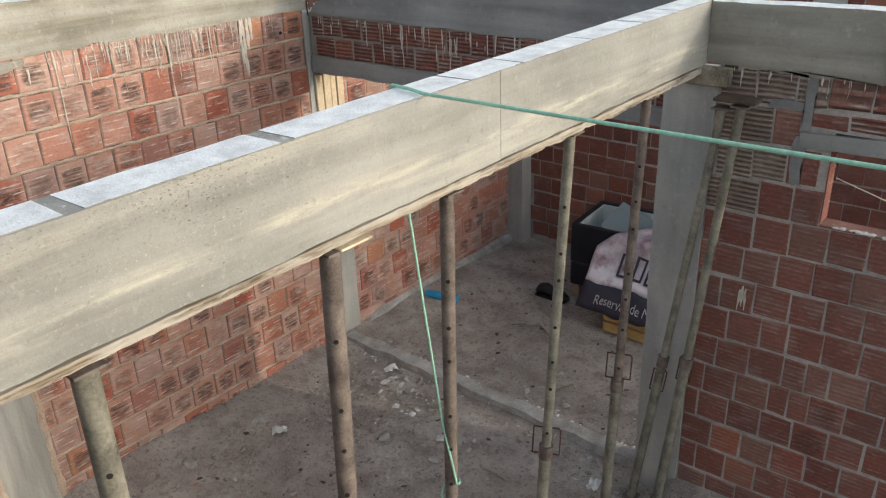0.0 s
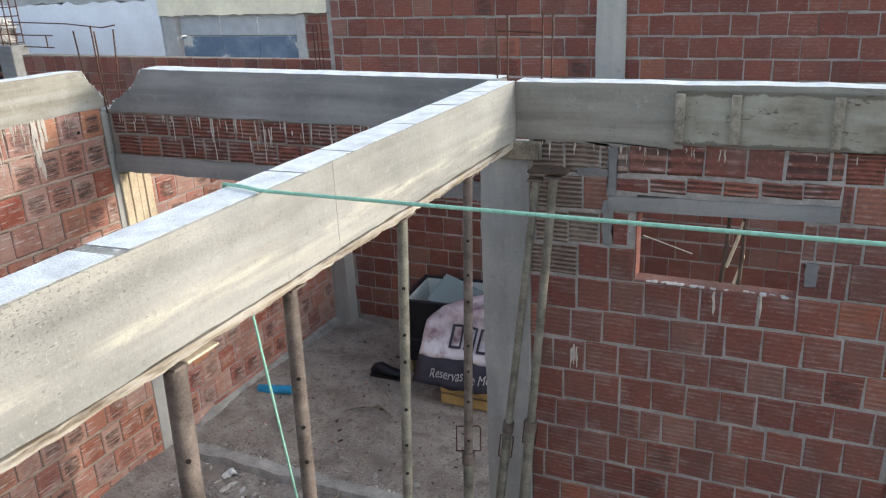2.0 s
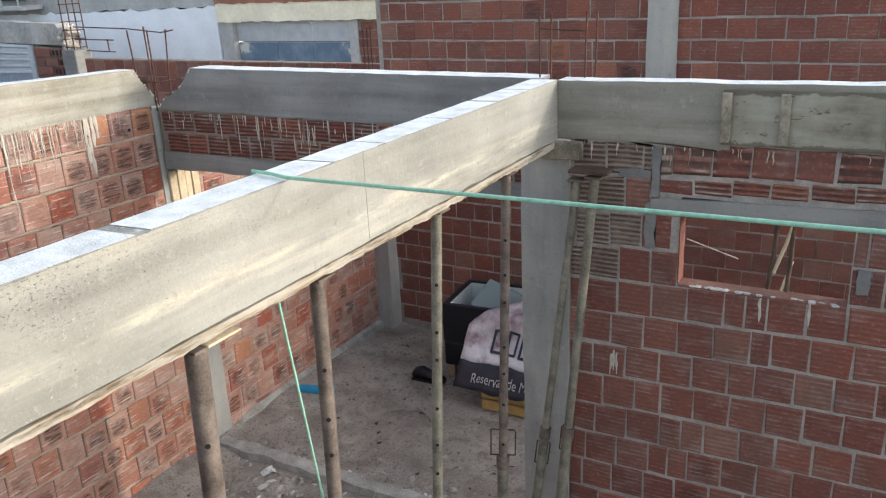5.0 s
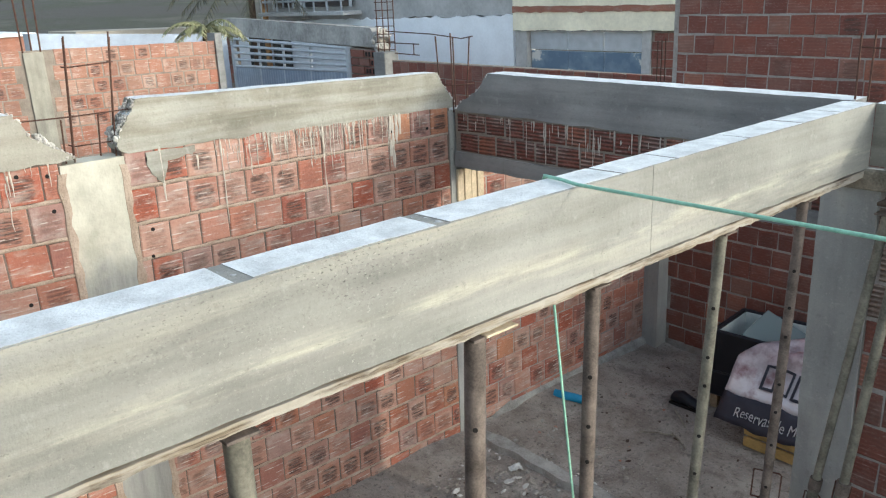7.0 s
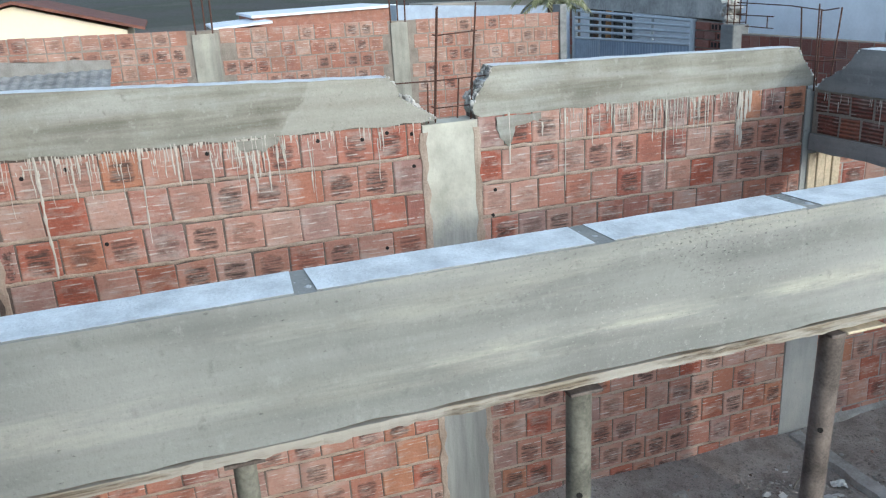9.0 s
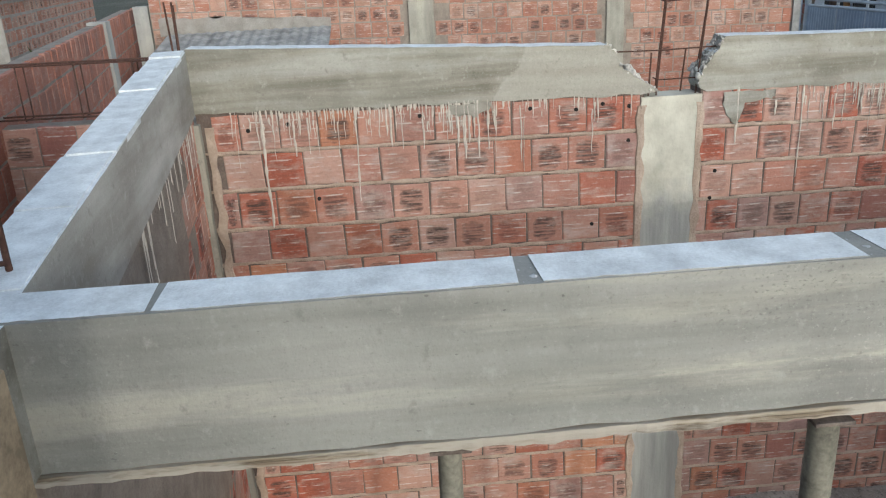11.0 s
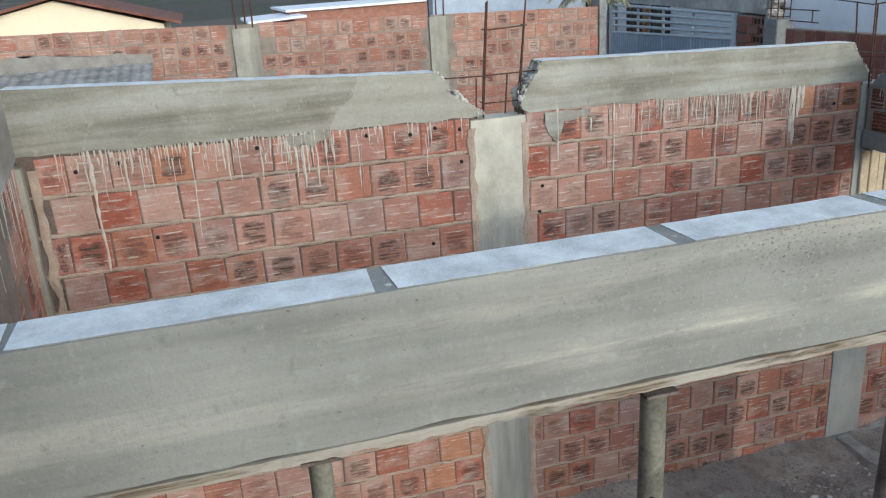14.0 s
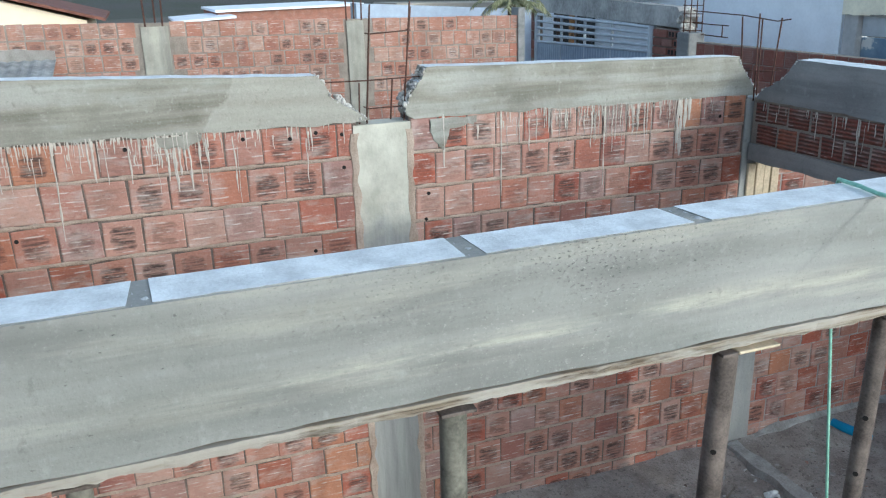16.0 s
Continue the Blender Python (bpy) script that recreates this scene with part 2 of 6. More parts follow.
LEFT_STOPS = [(0.0, (0.48, 0.2, 0.125)), (0.12, (0.5, 0.31, 0.245)), (0.25, (0.42, 0.12, 0.07)), (0.38, (0.48, 0.24, 0.175)), (0.52, (0.52, 0.33, 0.265)), (0.66, (0.44, 0.19, 0.13)), (0.8, (0.43, 0.29, 0.255)), (0.92, (0.35, 0.105, 0.068)), (1.0, (0.54, 0.26, 0.15))]
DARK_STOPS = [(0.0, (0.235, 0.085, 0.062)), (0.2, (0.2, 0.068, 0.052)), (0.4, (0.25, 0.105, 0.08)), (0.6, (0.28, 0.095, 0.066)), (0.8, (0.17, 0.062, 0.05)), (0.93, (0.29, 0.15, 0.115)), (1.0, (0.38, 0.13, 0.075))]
FAR_STOPS = [(0.0, (0.40, 0.20, 0.14)), (0.3, (0.36, 0.155, 0.105)), (0.6, (0.45, 0.28, 0.21)), (1.0, (0.39, 0.2, 0.145))]

M = {
    "beam": concrete("free_beam_concrete", (0.215, 0.212, 0.195), (0.285, 0.283, 0.262), (0.345, 0.34, 0.315), "y", (0.52, 0.49, 0.41), 0.9, True),
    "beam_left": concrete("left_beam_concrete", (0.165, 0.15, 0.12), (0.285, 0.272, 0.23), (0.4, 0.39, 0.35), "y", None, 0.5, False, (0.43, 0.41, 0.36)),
    "beam_cross": concrete("cross_beam_concrete", (0.17, 0.17, 0.17), (0.24, 0.24, 0.235), (0.3, 0.3, 0.29), "x"),
    "beam_right": concrete("right_beam_concrete", (0.21, 0.195, 0.165), (0.3, 0.282, 0.24), (0.39, 0.365, 0.31), "x"),
    "beam_near": concrete("near_beam_concrete", (0.27, 0.25, 0.215), (0.36, 0.345, 0.31), (0.45, 0.44, 0.4), "x"),
    "column": concrete("column_concrete", (0.26, 0.26, 0.25), (0.35, 0.35, 0.33), (0.43, 0.42, 0.38), "z"),
    "column_pale": concrete("pale_column_concrete", (0.2, 0.19, 0.165), (0.31, 0.295, 0.25), (0.42, 0.395, 0.33), "z"),
    "column_bleached": bleached_column(),
    # cement on the beam tops, with bright sky light put into its pale colour
    "cap": plain("sky_bright_cement_skin", (0.69, 0.715, 0.72), 0.85, 0.2, 14, bump=0.9),
    "rough": mortar_look("broken_concrete", (0.3, 0.28, 0.25), (0.62, 0.6, 0.56)),
    "brick_left": brick_look("weathered_hollow_block", LEFT_STOPS, 0.82, 0.75, 0.14, grime=0.3, strokes=0.8),
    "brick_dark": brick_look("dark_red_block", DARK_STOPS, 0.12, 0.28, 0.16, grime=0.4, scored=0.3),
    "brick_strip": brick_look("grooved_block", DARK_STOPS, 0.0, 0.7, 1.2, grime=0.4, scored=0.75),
    "brick_washed": brick_look("cement_washed_block", [(0.0, (0.27, 0.22, 0.18)), (0.4, (0.24, 0.185, 0.15)), (0.7, (0.31, 0.26, 0.21)), (1.0, (0.24, 0.13, 0.095))], 0.0, 0.5, 1.6, grime=0.4, scored=0.65),
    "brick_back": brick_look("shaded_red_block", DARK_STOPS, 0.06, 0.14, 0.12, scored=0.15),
    "brick_far": brick_look("far_orange_block", FAR_STOPS, 0.75, 0.6, 0.12, grime=0.4, strokes=0.7),
    "brick_south": brick_look("plain_red_boundary_block", [(0.0, (0.36, 0.14, 0.09)), (0.5, (0.42, 0.17, 0.11)), (1.0, (0.33, 0.15, 0.105))], 0.0, 0.3, 0.08, grime=0.4),
    "brick_far_joined": brick_look("far_orange_block_joined", FAR_STOPS, 0.0, 0.3, 0.0, "island"),
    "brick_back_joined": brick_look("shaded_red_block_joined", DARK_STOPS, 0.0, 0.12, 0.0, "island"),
    "mortar": mortar_look("brown_grey_mortar", (0.19, 0.16, 0.135), (0.31, 0.27, 0.225)),
    "mortar_pale": mortar_look("grey_mortar", (0.215, 0.2, 0.18), (0.32, 0.3, 0.275)),
    "mortar_wall": mortar_look("pale_grey_joint_mortar", (0.22, 0.2, 0.18), (0.42, 0.39, 0.36)),
    # joint mortar with the shade of the open gaps put into its colour
    "mortar_dark": mortar_look("shadowy_recessed_mortar", (0.1, 0.075, 0.062), (0.2, 0.16, 0.135)),
    "mortar_bed": mortar_look("beige_bed_mortar", (0.31, 0.235, 0.18), (0.5, 0.4, 0.32)),
    "joint": mortar_look("rough_joint_cement", (0.33, 0.33, 0.33), (0.62, 0.63, 0.64)),
    "drip": plain("cement_drip", (0.5, 0.45, 0.39), 0.9, 0.15, 30),
    "rust": plain("rusty_steel", (0.095, 0.05, 0.037), 0.8, 0.4, 40, 0.3),
    "prop": plain("worn_prop_paint", (0.19, 0.18, 0.145), 0.7, 0.5, 9, 0.2),
    "prop_rust": plain("rusted_prop", (0.15, 0.122, 0.105), 0.75, 0.5, 14, 0.15),
    "hole": plain("dark_hole", (0.015, 0.013, 0.012), 0.9, 0.1),
    "rope": plain("green_rope", (0.27, 0.5, 0.38), 0.6, 0.2, 60),
    "wood": plain("raw_plank", (0.33, 0.255, 0.17), 0.8, 0.4, 8),
    "wood_pale": grained("cement_caked_board"),
    "wood_grey": plain("cement_stained_plank", (0.235, 0.21, 0.165), 0.85, 0.6, 9),
    "plank_pale": plain("sun_bleached_board", (0.56, 0.46, 0.32), 0.85, 0.3, 7),
    "zinc": plain("grey_gate_paint", (0.46, 0.49, 0.53), 0.5, 0.12, 6, 0.2),
    "zinc_dark": plain("grey_gate_sheet", (0.3, 0.35, 0.43), 0.5, 0.12, 6, 0.2),
    "glass_dark": plain("dark_window_glass", (0.03, 0.035, 0.04), 0.15, 0.3, 2, 0.0, 0.05, 0.5),
    "pole": plain("weathered_orange_pole", (0.36, 0.2, 0.09), 0.85, 0.45, 4),
    "plaster_white": plain("bluish_white_plaster", (0.82, 0.85, 0.9), 0.9, 0.08, 2),
    "plaster_grey": plain("grey_plaster", (0.43, 0.43, 0.43), 0.9, 0.22, 1.5),
    "gate_plaster": plain("stained_gate_plaster", (0.34, 0.33, 0.315), 0.9, 0.45, 1.7),
    "plaster_cream": plain("cream_plaster", (0.82, 0.76, 0.6), 0.9, 0.15, 2),
    "roofing": plain("fibre_cement", (0.3, 0.3, 0.29), 0.95, 0.4, 5),
}


# ---- mesh tools ----
def mesh_of(bm, name, mat):
    me = bpy.data.meshes.new(name)
    bmesh.ops.recalc_face_normals(bm, faces=bm.faces)
    bm.to_mesh(me)
    bm.free()
    for m in mat if isinstance(mat, (list, tuple)) else [mat]:
        me.materials.append(m)
    return me


def part(name, bm, mat, parent=None, label=""):
    ob = new(name, mesh_of(bm, name, mat))
    ob.parent = parent
    if label:
        ob["label"] = label
    return ob


def thing(name, label, category="", group="", kind="", at=(0, 0, 0)):
    ob = new(name)
    ob.location = at
    return tagged(ob, label, category, group, kind)


def child(name, bm, mat, parent, label=""):
    """A part given in world coordinates under a thing that stands at its own base."""
    ob = part(name, bm, mat, parent, label)
    ob.matrix_parent_inverse = Matrix.Translation(parent.location).inverted()
    return ob


def box(bm, x0, x1, y0, y1, z0, z1, bevel=0.0, m=None):
    vs = [bm.verts.new((x, y, z)) for x in (x0, x1) for y in (y0, y1) for z in (z0, z1)]
    fs = [bm.faces.new([vs[i] for i in f]) for f in ((0, 1, 3, 2), (4, 6, 7, 5), (0, 4, 5, 1), (2, 3, 7, 6), (0, 2, 6, 4), (1, 5, 7, 3))]
    if bevel:
        es = list({e for f in fs for e in f.edges})
        r = bmesh.ops.bevel(bm, geom=es, offset=bevel, segments=1, affect="EDGES")
        vs = list({v for v in r["verts"]} | {v for v in vs if v.is_valid})
    if m is not None:
        bmesh.ops.transform(bm, matrix=m, verts=vs)
    return vs


def tube(bm, points, radius, sides=8, radius2=None):
    """A bent round bar through the points."""
    pts = [Vector(p) for p in points]
    rings = []
    side = None
    for i, p in enumerate(pts):
        way = (pts[min(i + 1, len(pts) - 1)] - pts[max(i - 1, 0)]).normalized()
        if side is None:
            side = way.orthogonal().normalized()
        else:
            side = (side - way * side.dot(way)).normalized()
        up = way.cross(side)
        r = radius if radius2 is None else radius + (radius2 - radius) * i / (len(pts) - 1)
        rings.append([bm.verts.new(p + (side * math.cos(a) + up * math.sin(a)) * r) for a in (k * 2 * math.pi / sides for k in range(sides))])
    for a, b in zip(rings, rings[1:]):
        for k in range(sides):
            bm.faces.new((a[k], a[(k + 1) % sides], b[(k + 1) % sides], b[k])).smooth = True
    bm.faces.new([bm.verts.new(v.co) for v in rings[0][::-1]])
    bm.faces.new([bm.verts.new(v.co) for v in rings[-1]])


def slab(bm, outline, origin, along, thick, top_index=None):
    """A wall or beam: outline of (s, z) points on the face at origin, running along a level way; thick goes to the back."""
    o, a = Vector(origin), Vector(along).normalized()
    back = Vector((a.y, -a.x, 0)) * -thick
    front = [bm.verts.new(o + a * s + Vector((0, 0, z))) for s, z in outline]
    rear = [bm.verts.new(v.co + back) for v in front]
    n = len(front)
    faces = [bm.faces.new(front), bm.faces.new(rear[::-1])]
    for i in range(n):
        faces.append(bm.faces.new((front[(i + 1) % n], front[i], rear[i], rear[(i + 1) % n])))
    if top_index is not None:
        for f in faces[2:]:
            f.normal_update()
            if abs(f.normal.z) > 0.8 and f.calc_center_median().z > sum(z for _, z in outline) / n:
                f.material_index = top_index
    bmesh.ops.triangulate(bm, faces=faces[:2])


def wavy(s0, z0, s1, z1, step=0.05, amp=0.003, seed=0):
    """Points of a slightly uneven edge."""
    n = max(2, int(abs(s1 - s0) / step))
    return [(s0 + (s1 - s0) * i / n, z0 + (z1 - z0) * i / n + amp * noise.noise((s0 + (s1 - s0) * i / n * 9.0, seed, 0.3)) * 2) for i in range(n + 1)]


def jag(points, amp=0.012, seed=0, cuts=4):
    """A broken edge through the points."""
    out = []
    for (a, b), (c, d) in zip(points, points[1:]):
        for i in range(cuts):
            t = i / cuts
            w = amp if i else amp * 0.3
            out.append((a + (c - a) * t + w * noise.noise((len(out) * 1.7, seed, 0)), b + (d - b) * t + w * noise.noise((len(out) * 1.7, seed, 5))))
    return out + [points[-1]]


# ---- blocks ----
BLOCKS = {}


def block_mesh(w, h, proud, mat, variant, depth=0.03):
    """One clay block's visible end: a chamfered, slightly uneven slab, x along, y out, z up."""
    key = (round(w, 3), round(h, 3), mat, variant)
    if key not in BLOCKS:
        rng = random.Random(str(key))
        bm = bmesh.new()
        c = 0.006
        rings = []
        for y, e in ((-depth, 0.0), (proud - 0.004, 0.0), (proud, c)):
            ring = []
            for sx, sz in ((-1, -1), (1, -1), (1, 1), (-1, 1)):
                ring.append((sx, sz, y, e))
            rings.append(ring)
        off = [(rng.uniform(-0.004, 0.004), rng.uniform(-0.004, 0.004)) for _ in range(4)]
        vr = [[bm.verts.new((sx * (w / 2 - e) + off[i][0], y + (rng.uniform(-0.0015, 0.0015) if e else 0), sz * (h / 2 - e) + off[i][1])) for i, (sx, sz, y, e) in enumerate(ring)] for ring in rings]
        for a, b in zip(vr, vr[1:]):
            for i in range(4):
                bm.faces.new((a[i], a[(i + 1) % 4], b[(i + 1) % 4], b[i]))
        bm.faces.new(vr[-1])
        BLOCKS[key] = mesh_of(bm, "brick", M[mat])
    return BLOCKS[key]


def lay(parent, origin, rz, length, z_joints, pitch, mat_of, joined=None, pick=None, gap=0.009, proud=0.006, skip=None, shift=None, seed=1, vgap=None, firsts=(), cuts=(), even=0.07):
    """Courses of blocks on a wall's face. origin: the face's start; rz: its turn; z_joints: heights of the bed joints.
    pick(s, z): whether a block is a part of its own; skip(s0, s1, z0, z1): leave it out. The others are joined.
    firsts: widths of the first block of the courses, from the top one down; cuts: (from, width) of a narrow cut block in each."""
    rng = random.Random(seed)
    turn = pose(origin[0], origin[1], 0, 0, 0, rz)
    vgap = gap if vgap is None else vgap
    rest_v, rest_f = [], []
    for r, (z0, z1) in enumerate(zip(z_joints, z_joints[1:])):
        s = -pitch * (0.5 if r % 2 else 0.0) - rng.uniform(0, 0.25) * pitch
        down = len(z_joints) - 2 - r
        if down < len(firsts):
            s = firsts[down] - pitch
        cut_at, cut_w = cuts[down] if down < len(cuts) else (1e9, 0)
        while s < length:
            w = pitch * rng.uniform(1 - even, 1 + even)
            if abs(s - cut_at) < pitch * 0.5:
                w = cut_w
            elif s < 0 and down < len(firsts):
                w = pitch
            a, b = max(s, 0.0), min(s + w, length)
            s += w
            if b - a < 0.045:
                continue
            if skip and skip(a, b, z0, z1):
                continue
            mat = mat_of if isinstance(mat_of, str) else mat_of(a, z0)
            za, zb = (shift(a, z0), shift(a, z1)) if shift else (z0, z1)
            bw, bh = b - a - vgap, zb - za - gap
            m = turn @ pose((a + b) / 2, rng.uniform(-0.003, 0.002), (za + zb) / 2 + rng.uniform(-0.003, 0.003), rng.uniform(-0.5, 0.5), rng.uniform(-0.8, 0.8), rng.uniform(-0.5, 0.5))
            if pick is None or pick((a + b) / 2, (za + zb) / 2):
                me = block_mesh(pitch - vgap, z_joints[1] - z_joints[0] - gap, proud, mat, rng.randrange(4))
                ob = new("brick", me)
                ob.parent = parent
                ob.matrix_basis = m @ Matrix.Diagonal((bw / (pitch - vgap), 1, bh / abs(z_joints[1] - z_joints[0] - gap), 1))
                ob.matrix_parent_inverse = Matrix.Translation(parent.location).inverted()
            else:
                n = len(rest_v)
                for y in (-0.03, proud):
                    for sx, sz in ((-1, -1), (1, -1), (1, 1), (-1, 1)):
                        rest_v.append(tuple(m @ Vector((sx * bw / 2, y, sz * bh / 2))))
                rest_f += [(n + 4, n + 5, n + 6, n + 7), (n, n + 1, n + 5, n + 4), (n + 1, n + 2, n + 6, n + 5), (n + 2, n + 3, n + 7, n + 6), (n + 3, n, n + 4, n + 7)]
    if rest_v:
        me = bpy.data.meshes.new("brickwork")
        me.from_pydata(rest_v, [], rest_f)
        me.materials.append(M[joined or mat_of])
        ob = new("brickwork", me)
        ob.parent = parent
        ob.matrix_parent_inverse = Matrix.Translation(parent.location).inverted()
        tagged(ob, kind="stuff")


# ---- plan ----
XW = -2.85          # face of the long west wall
YC = 3.83           # face of the cross beam and the north-east wall
YB = 6.36           # face of the far wall
YN = -1.07          # near corner
TOP, BOT = 2.834, 2.55


def left_top(y):
    return 2.905 + (1.056 - y) * 0.044 if y < 1.3 else 2.856 + (3.717 - y) * 0.024


def left_bot(y):
    return 2.60 + (3.75 - y) * 0.0155


# ---- ground ----
def make_ground():
    near_x = np.arange(-3.2, 3.6, 0.06)
    near_y = np.arange(-1.6, 6.8, 0.06)
    far = np.array([0.5, 1.2, 2.5, 5, 9, 15, 25, 40, 60, 90, 130, 180, 240, 320, 420, 600])
    xs = np.concatenate([(near_x[0] - far)[::-1], near_x, near_x[-1] + far])
    ys = np.concatenate([(near_y[0] - far)[::-1], near_y, near_y[-1] + far])
    verts = []
    for y in ys:
        for x in xs:
            inside = -3.2 < x < 3.6 and -1.6 < y < 6.8
            z = 0.0
            if inside:
                z = 0.03 * noise.fractal((x * 1.3, y * 1.3, 0), 1.0, 2.0, 5) + 0.006 * noise.noise((x * 14, y * 14, 3))
                z += 0.05 * max(0, 1 - (x - XW) / 0.35) + (0.16 * max(0, 1 - (YC - y) / 0.45) if x > 0.0 and y < YC + 0.1 else 0)
            else:
                d = math.hypot(x + 1, y - 2)
                if d > 70:
                    z = (d - 70) * 0.035 + 6 * noise.noise((x * 0.012, y * 0.012, 2)) * min(1, (d - 70) / 120)
            verts.append((x, y, z))
    w = len(xs)
    faces = [(j * w + i, j * w + i + 1, (j + 1) * w + i + 1, (j + 1) * w + i) for j in range(len(ys) - 1) for i in range(w - 1)]
    me = bpy.data.meshes.new("ground")
    me.from_pydata(verts, [], faces)
    k = Nodes("packed_earth")
    n1, n2, n3 = k.noise(1.1, 6), k.noise(9, 5), k.noise(60, 3)
    c = k.ramp(k.math("ADD", k.math("MULTIPLY", n1, 0.55), k.math("MULTIPLY", n2, 0.45)), [(0.38, (0.23, 0.2, 0.172)), (0.5, (0.37, 0.33, 0.29)), (0.62, (0.5, 0.46, 0.41))])
    c = k.mix(k.ramp(k.voronoi(26), [(0.05, 0.8), (0.13, 0.0)]), c, (0.3, 0.27, 0.23))
    c = k.mix(k.ramp(k.noise(34, 4, None, 0.7), [(0.55, 0.0), (0.66, 0.7)]), c, (0.1, 0.09, 0.08))
    c = k.mix(k.ramp(k.noise(48, 3, k.scaled((1, 1.6, 1))), [(0.64, 0.0), (0.7, 0.7)]), c, (0.5, 0.48, 0.45))
    c = k.mix(k.ramp(k.noise(4.5, 5, None, 0.7), [(0.48, 0.0), (0.62, 0.7)]), c, (0.15, 0.125, 0.11))
    c = k.mix(k.ramp(k.noise(90, 4, None, 0.7), [(0.56, 0.0), (0.68, 0.6)]), c, (0.5, 0.46, 0.42))
    wide = k.ramp(k.noise(0.03, 6), [(0.45, (0.075, 0.07, 0.062)), (0.55, (0.06, 0.065, 0.045)), (0.62, (0.11, 0.10, 0.085))])
    pos = k.xyz(k.coord.outputs["Object"])
    rr = k.math("ADD", k.math("POWER", pos[0], 2.0), k.math("POWER", pos[1], 2.0))
    c = k.mix(k.math("GREATER_THAN", rr, 900.0), c, wide)
    me.materials.append(k.done(c, 0.97, k.bump(k.math("ADD", n2, k.math("MULTIPLY", n3, 0.6)), 1.0, 0.03)))
    for p in me.polygons:
        p.use_smooth = True
    tagged(new("ground", me), "packed brown earth floor with dust and scattered rubble", "ground", kind="structure")


make_ground()

# ---- the long west wall with its beams and columns ----
wall_west = thing("wall_west", "orange hollow block wall with sooty spots and dripped cement", "wall", kind="structure", at=(XW, 1.4, 0))
bm = bmesh.new()
for y0, y1 in ((YN, 1.22), (1.52, 3.81)):
    slab(bm, [(y0, -0.1), (y1, -0.1), (y1, left_bot(y1) + 0.01), (y0, left_bot(y0) + 0.01)], (XW, 0, 0), (0, 1, 0), 0.15)
child("mortar_bed", bm, M["mortar_dark"], wall_west, "recessed mortar between the blocks, coloured dark for the shade in the gaps")

west_back = thing("wall_west_back", "red hollow block wall beyond the cross beam", "wall", kind="structure", at=(XW, 5.2, 0))
bm = bmesh.new()
slab(bm, [(4.08, -0.1), (YB, -0.1), (YB, 2.46), (4.08, 2.46)], (XW, 0, 0), (0, 1, 0), 0.15)
child("mortar_bed", bm, M["mortar_wall"], west_back)


def west_beam(outline_label, y0, y1, left_end, right_end, seed):
    t = thing("roof_beam", outline_label, "beam", "ring beams", at=(XW, (y0 + y1) / 2, left_bot(y0)))
    bm = bmesh.new()
    bottom = [(y, z) for y, z in wavy(y0, left_bot(y0), y1, left_bot(y1), 0.05, 0.008, seed)]
    top = wavy(right_end[-1][0], right_end[-1][1], left_end[0][0], left_end[0][1], 0.05, 0.002, seed + 2)
    outline = bottom + jag(right_end, 0.014, seed)[1:-1] + top + jag(left_end, 0.014, seed + 4)[1:-1]
    slab(bm, outline, (XW + 0.012, 0, 0), (0, 1, 0), 0.15, 1)
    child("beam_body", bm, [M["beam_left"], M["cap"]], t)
    return t


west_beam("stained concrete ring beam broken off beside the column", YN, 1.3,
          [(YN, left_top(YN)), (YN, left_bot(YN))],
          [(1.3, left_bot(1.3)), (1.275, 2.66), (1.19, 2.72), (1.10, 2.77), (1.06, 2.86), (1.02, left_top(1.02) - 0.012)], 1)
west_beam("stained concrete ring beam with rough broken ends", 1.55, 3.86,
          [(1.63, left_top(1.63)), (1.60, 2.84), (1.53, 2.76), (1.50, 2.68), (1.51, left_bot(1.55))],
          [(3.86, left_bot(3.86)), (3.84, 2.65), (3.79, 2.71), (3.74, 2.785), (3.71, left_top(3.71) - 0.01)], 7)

# broken faces with exposed gravel
for y, z, dy, dz in ((1.56, 2.79, 0.10, 0.11), (1.2, 2.71, 0.10, 0.05)):
    t = thing("broken_edge", "jagged broken concrete with exposed gravel at the beam end", "rubble", at=(XW - 0.06, y, z))
    bm = bmesh.new()
    rng = random.Random(int(y * 100))
    for i in range(60):
        u = rng.uniform(-1, 1)
        p = Vector((XW + rng.uniform(-0.13, 0.005), y + u * dy * 0.6 + rng.uniform(-0.02, 0.02), z + u * dz * (0.75 if y > 1.4 else -1.2) + rng.uniform(-0.012, 0.012)))
        r = rng.uniform(0.008, 0.022)
        bmesh.ops.create_icosphere(bm, subdivisions=1, radius=r, matrix=Matrix.Translation(p) @ pose(0, 0, 0, rng.uniform(0, 360), rng.uniform(0, 360), 0) @ Matrix.Diagonal((1, rng.uniform(0.6, 1), rng.uniform(0.5, 0.9), 1)))
    child("gravel", bm, M["rough"], t)


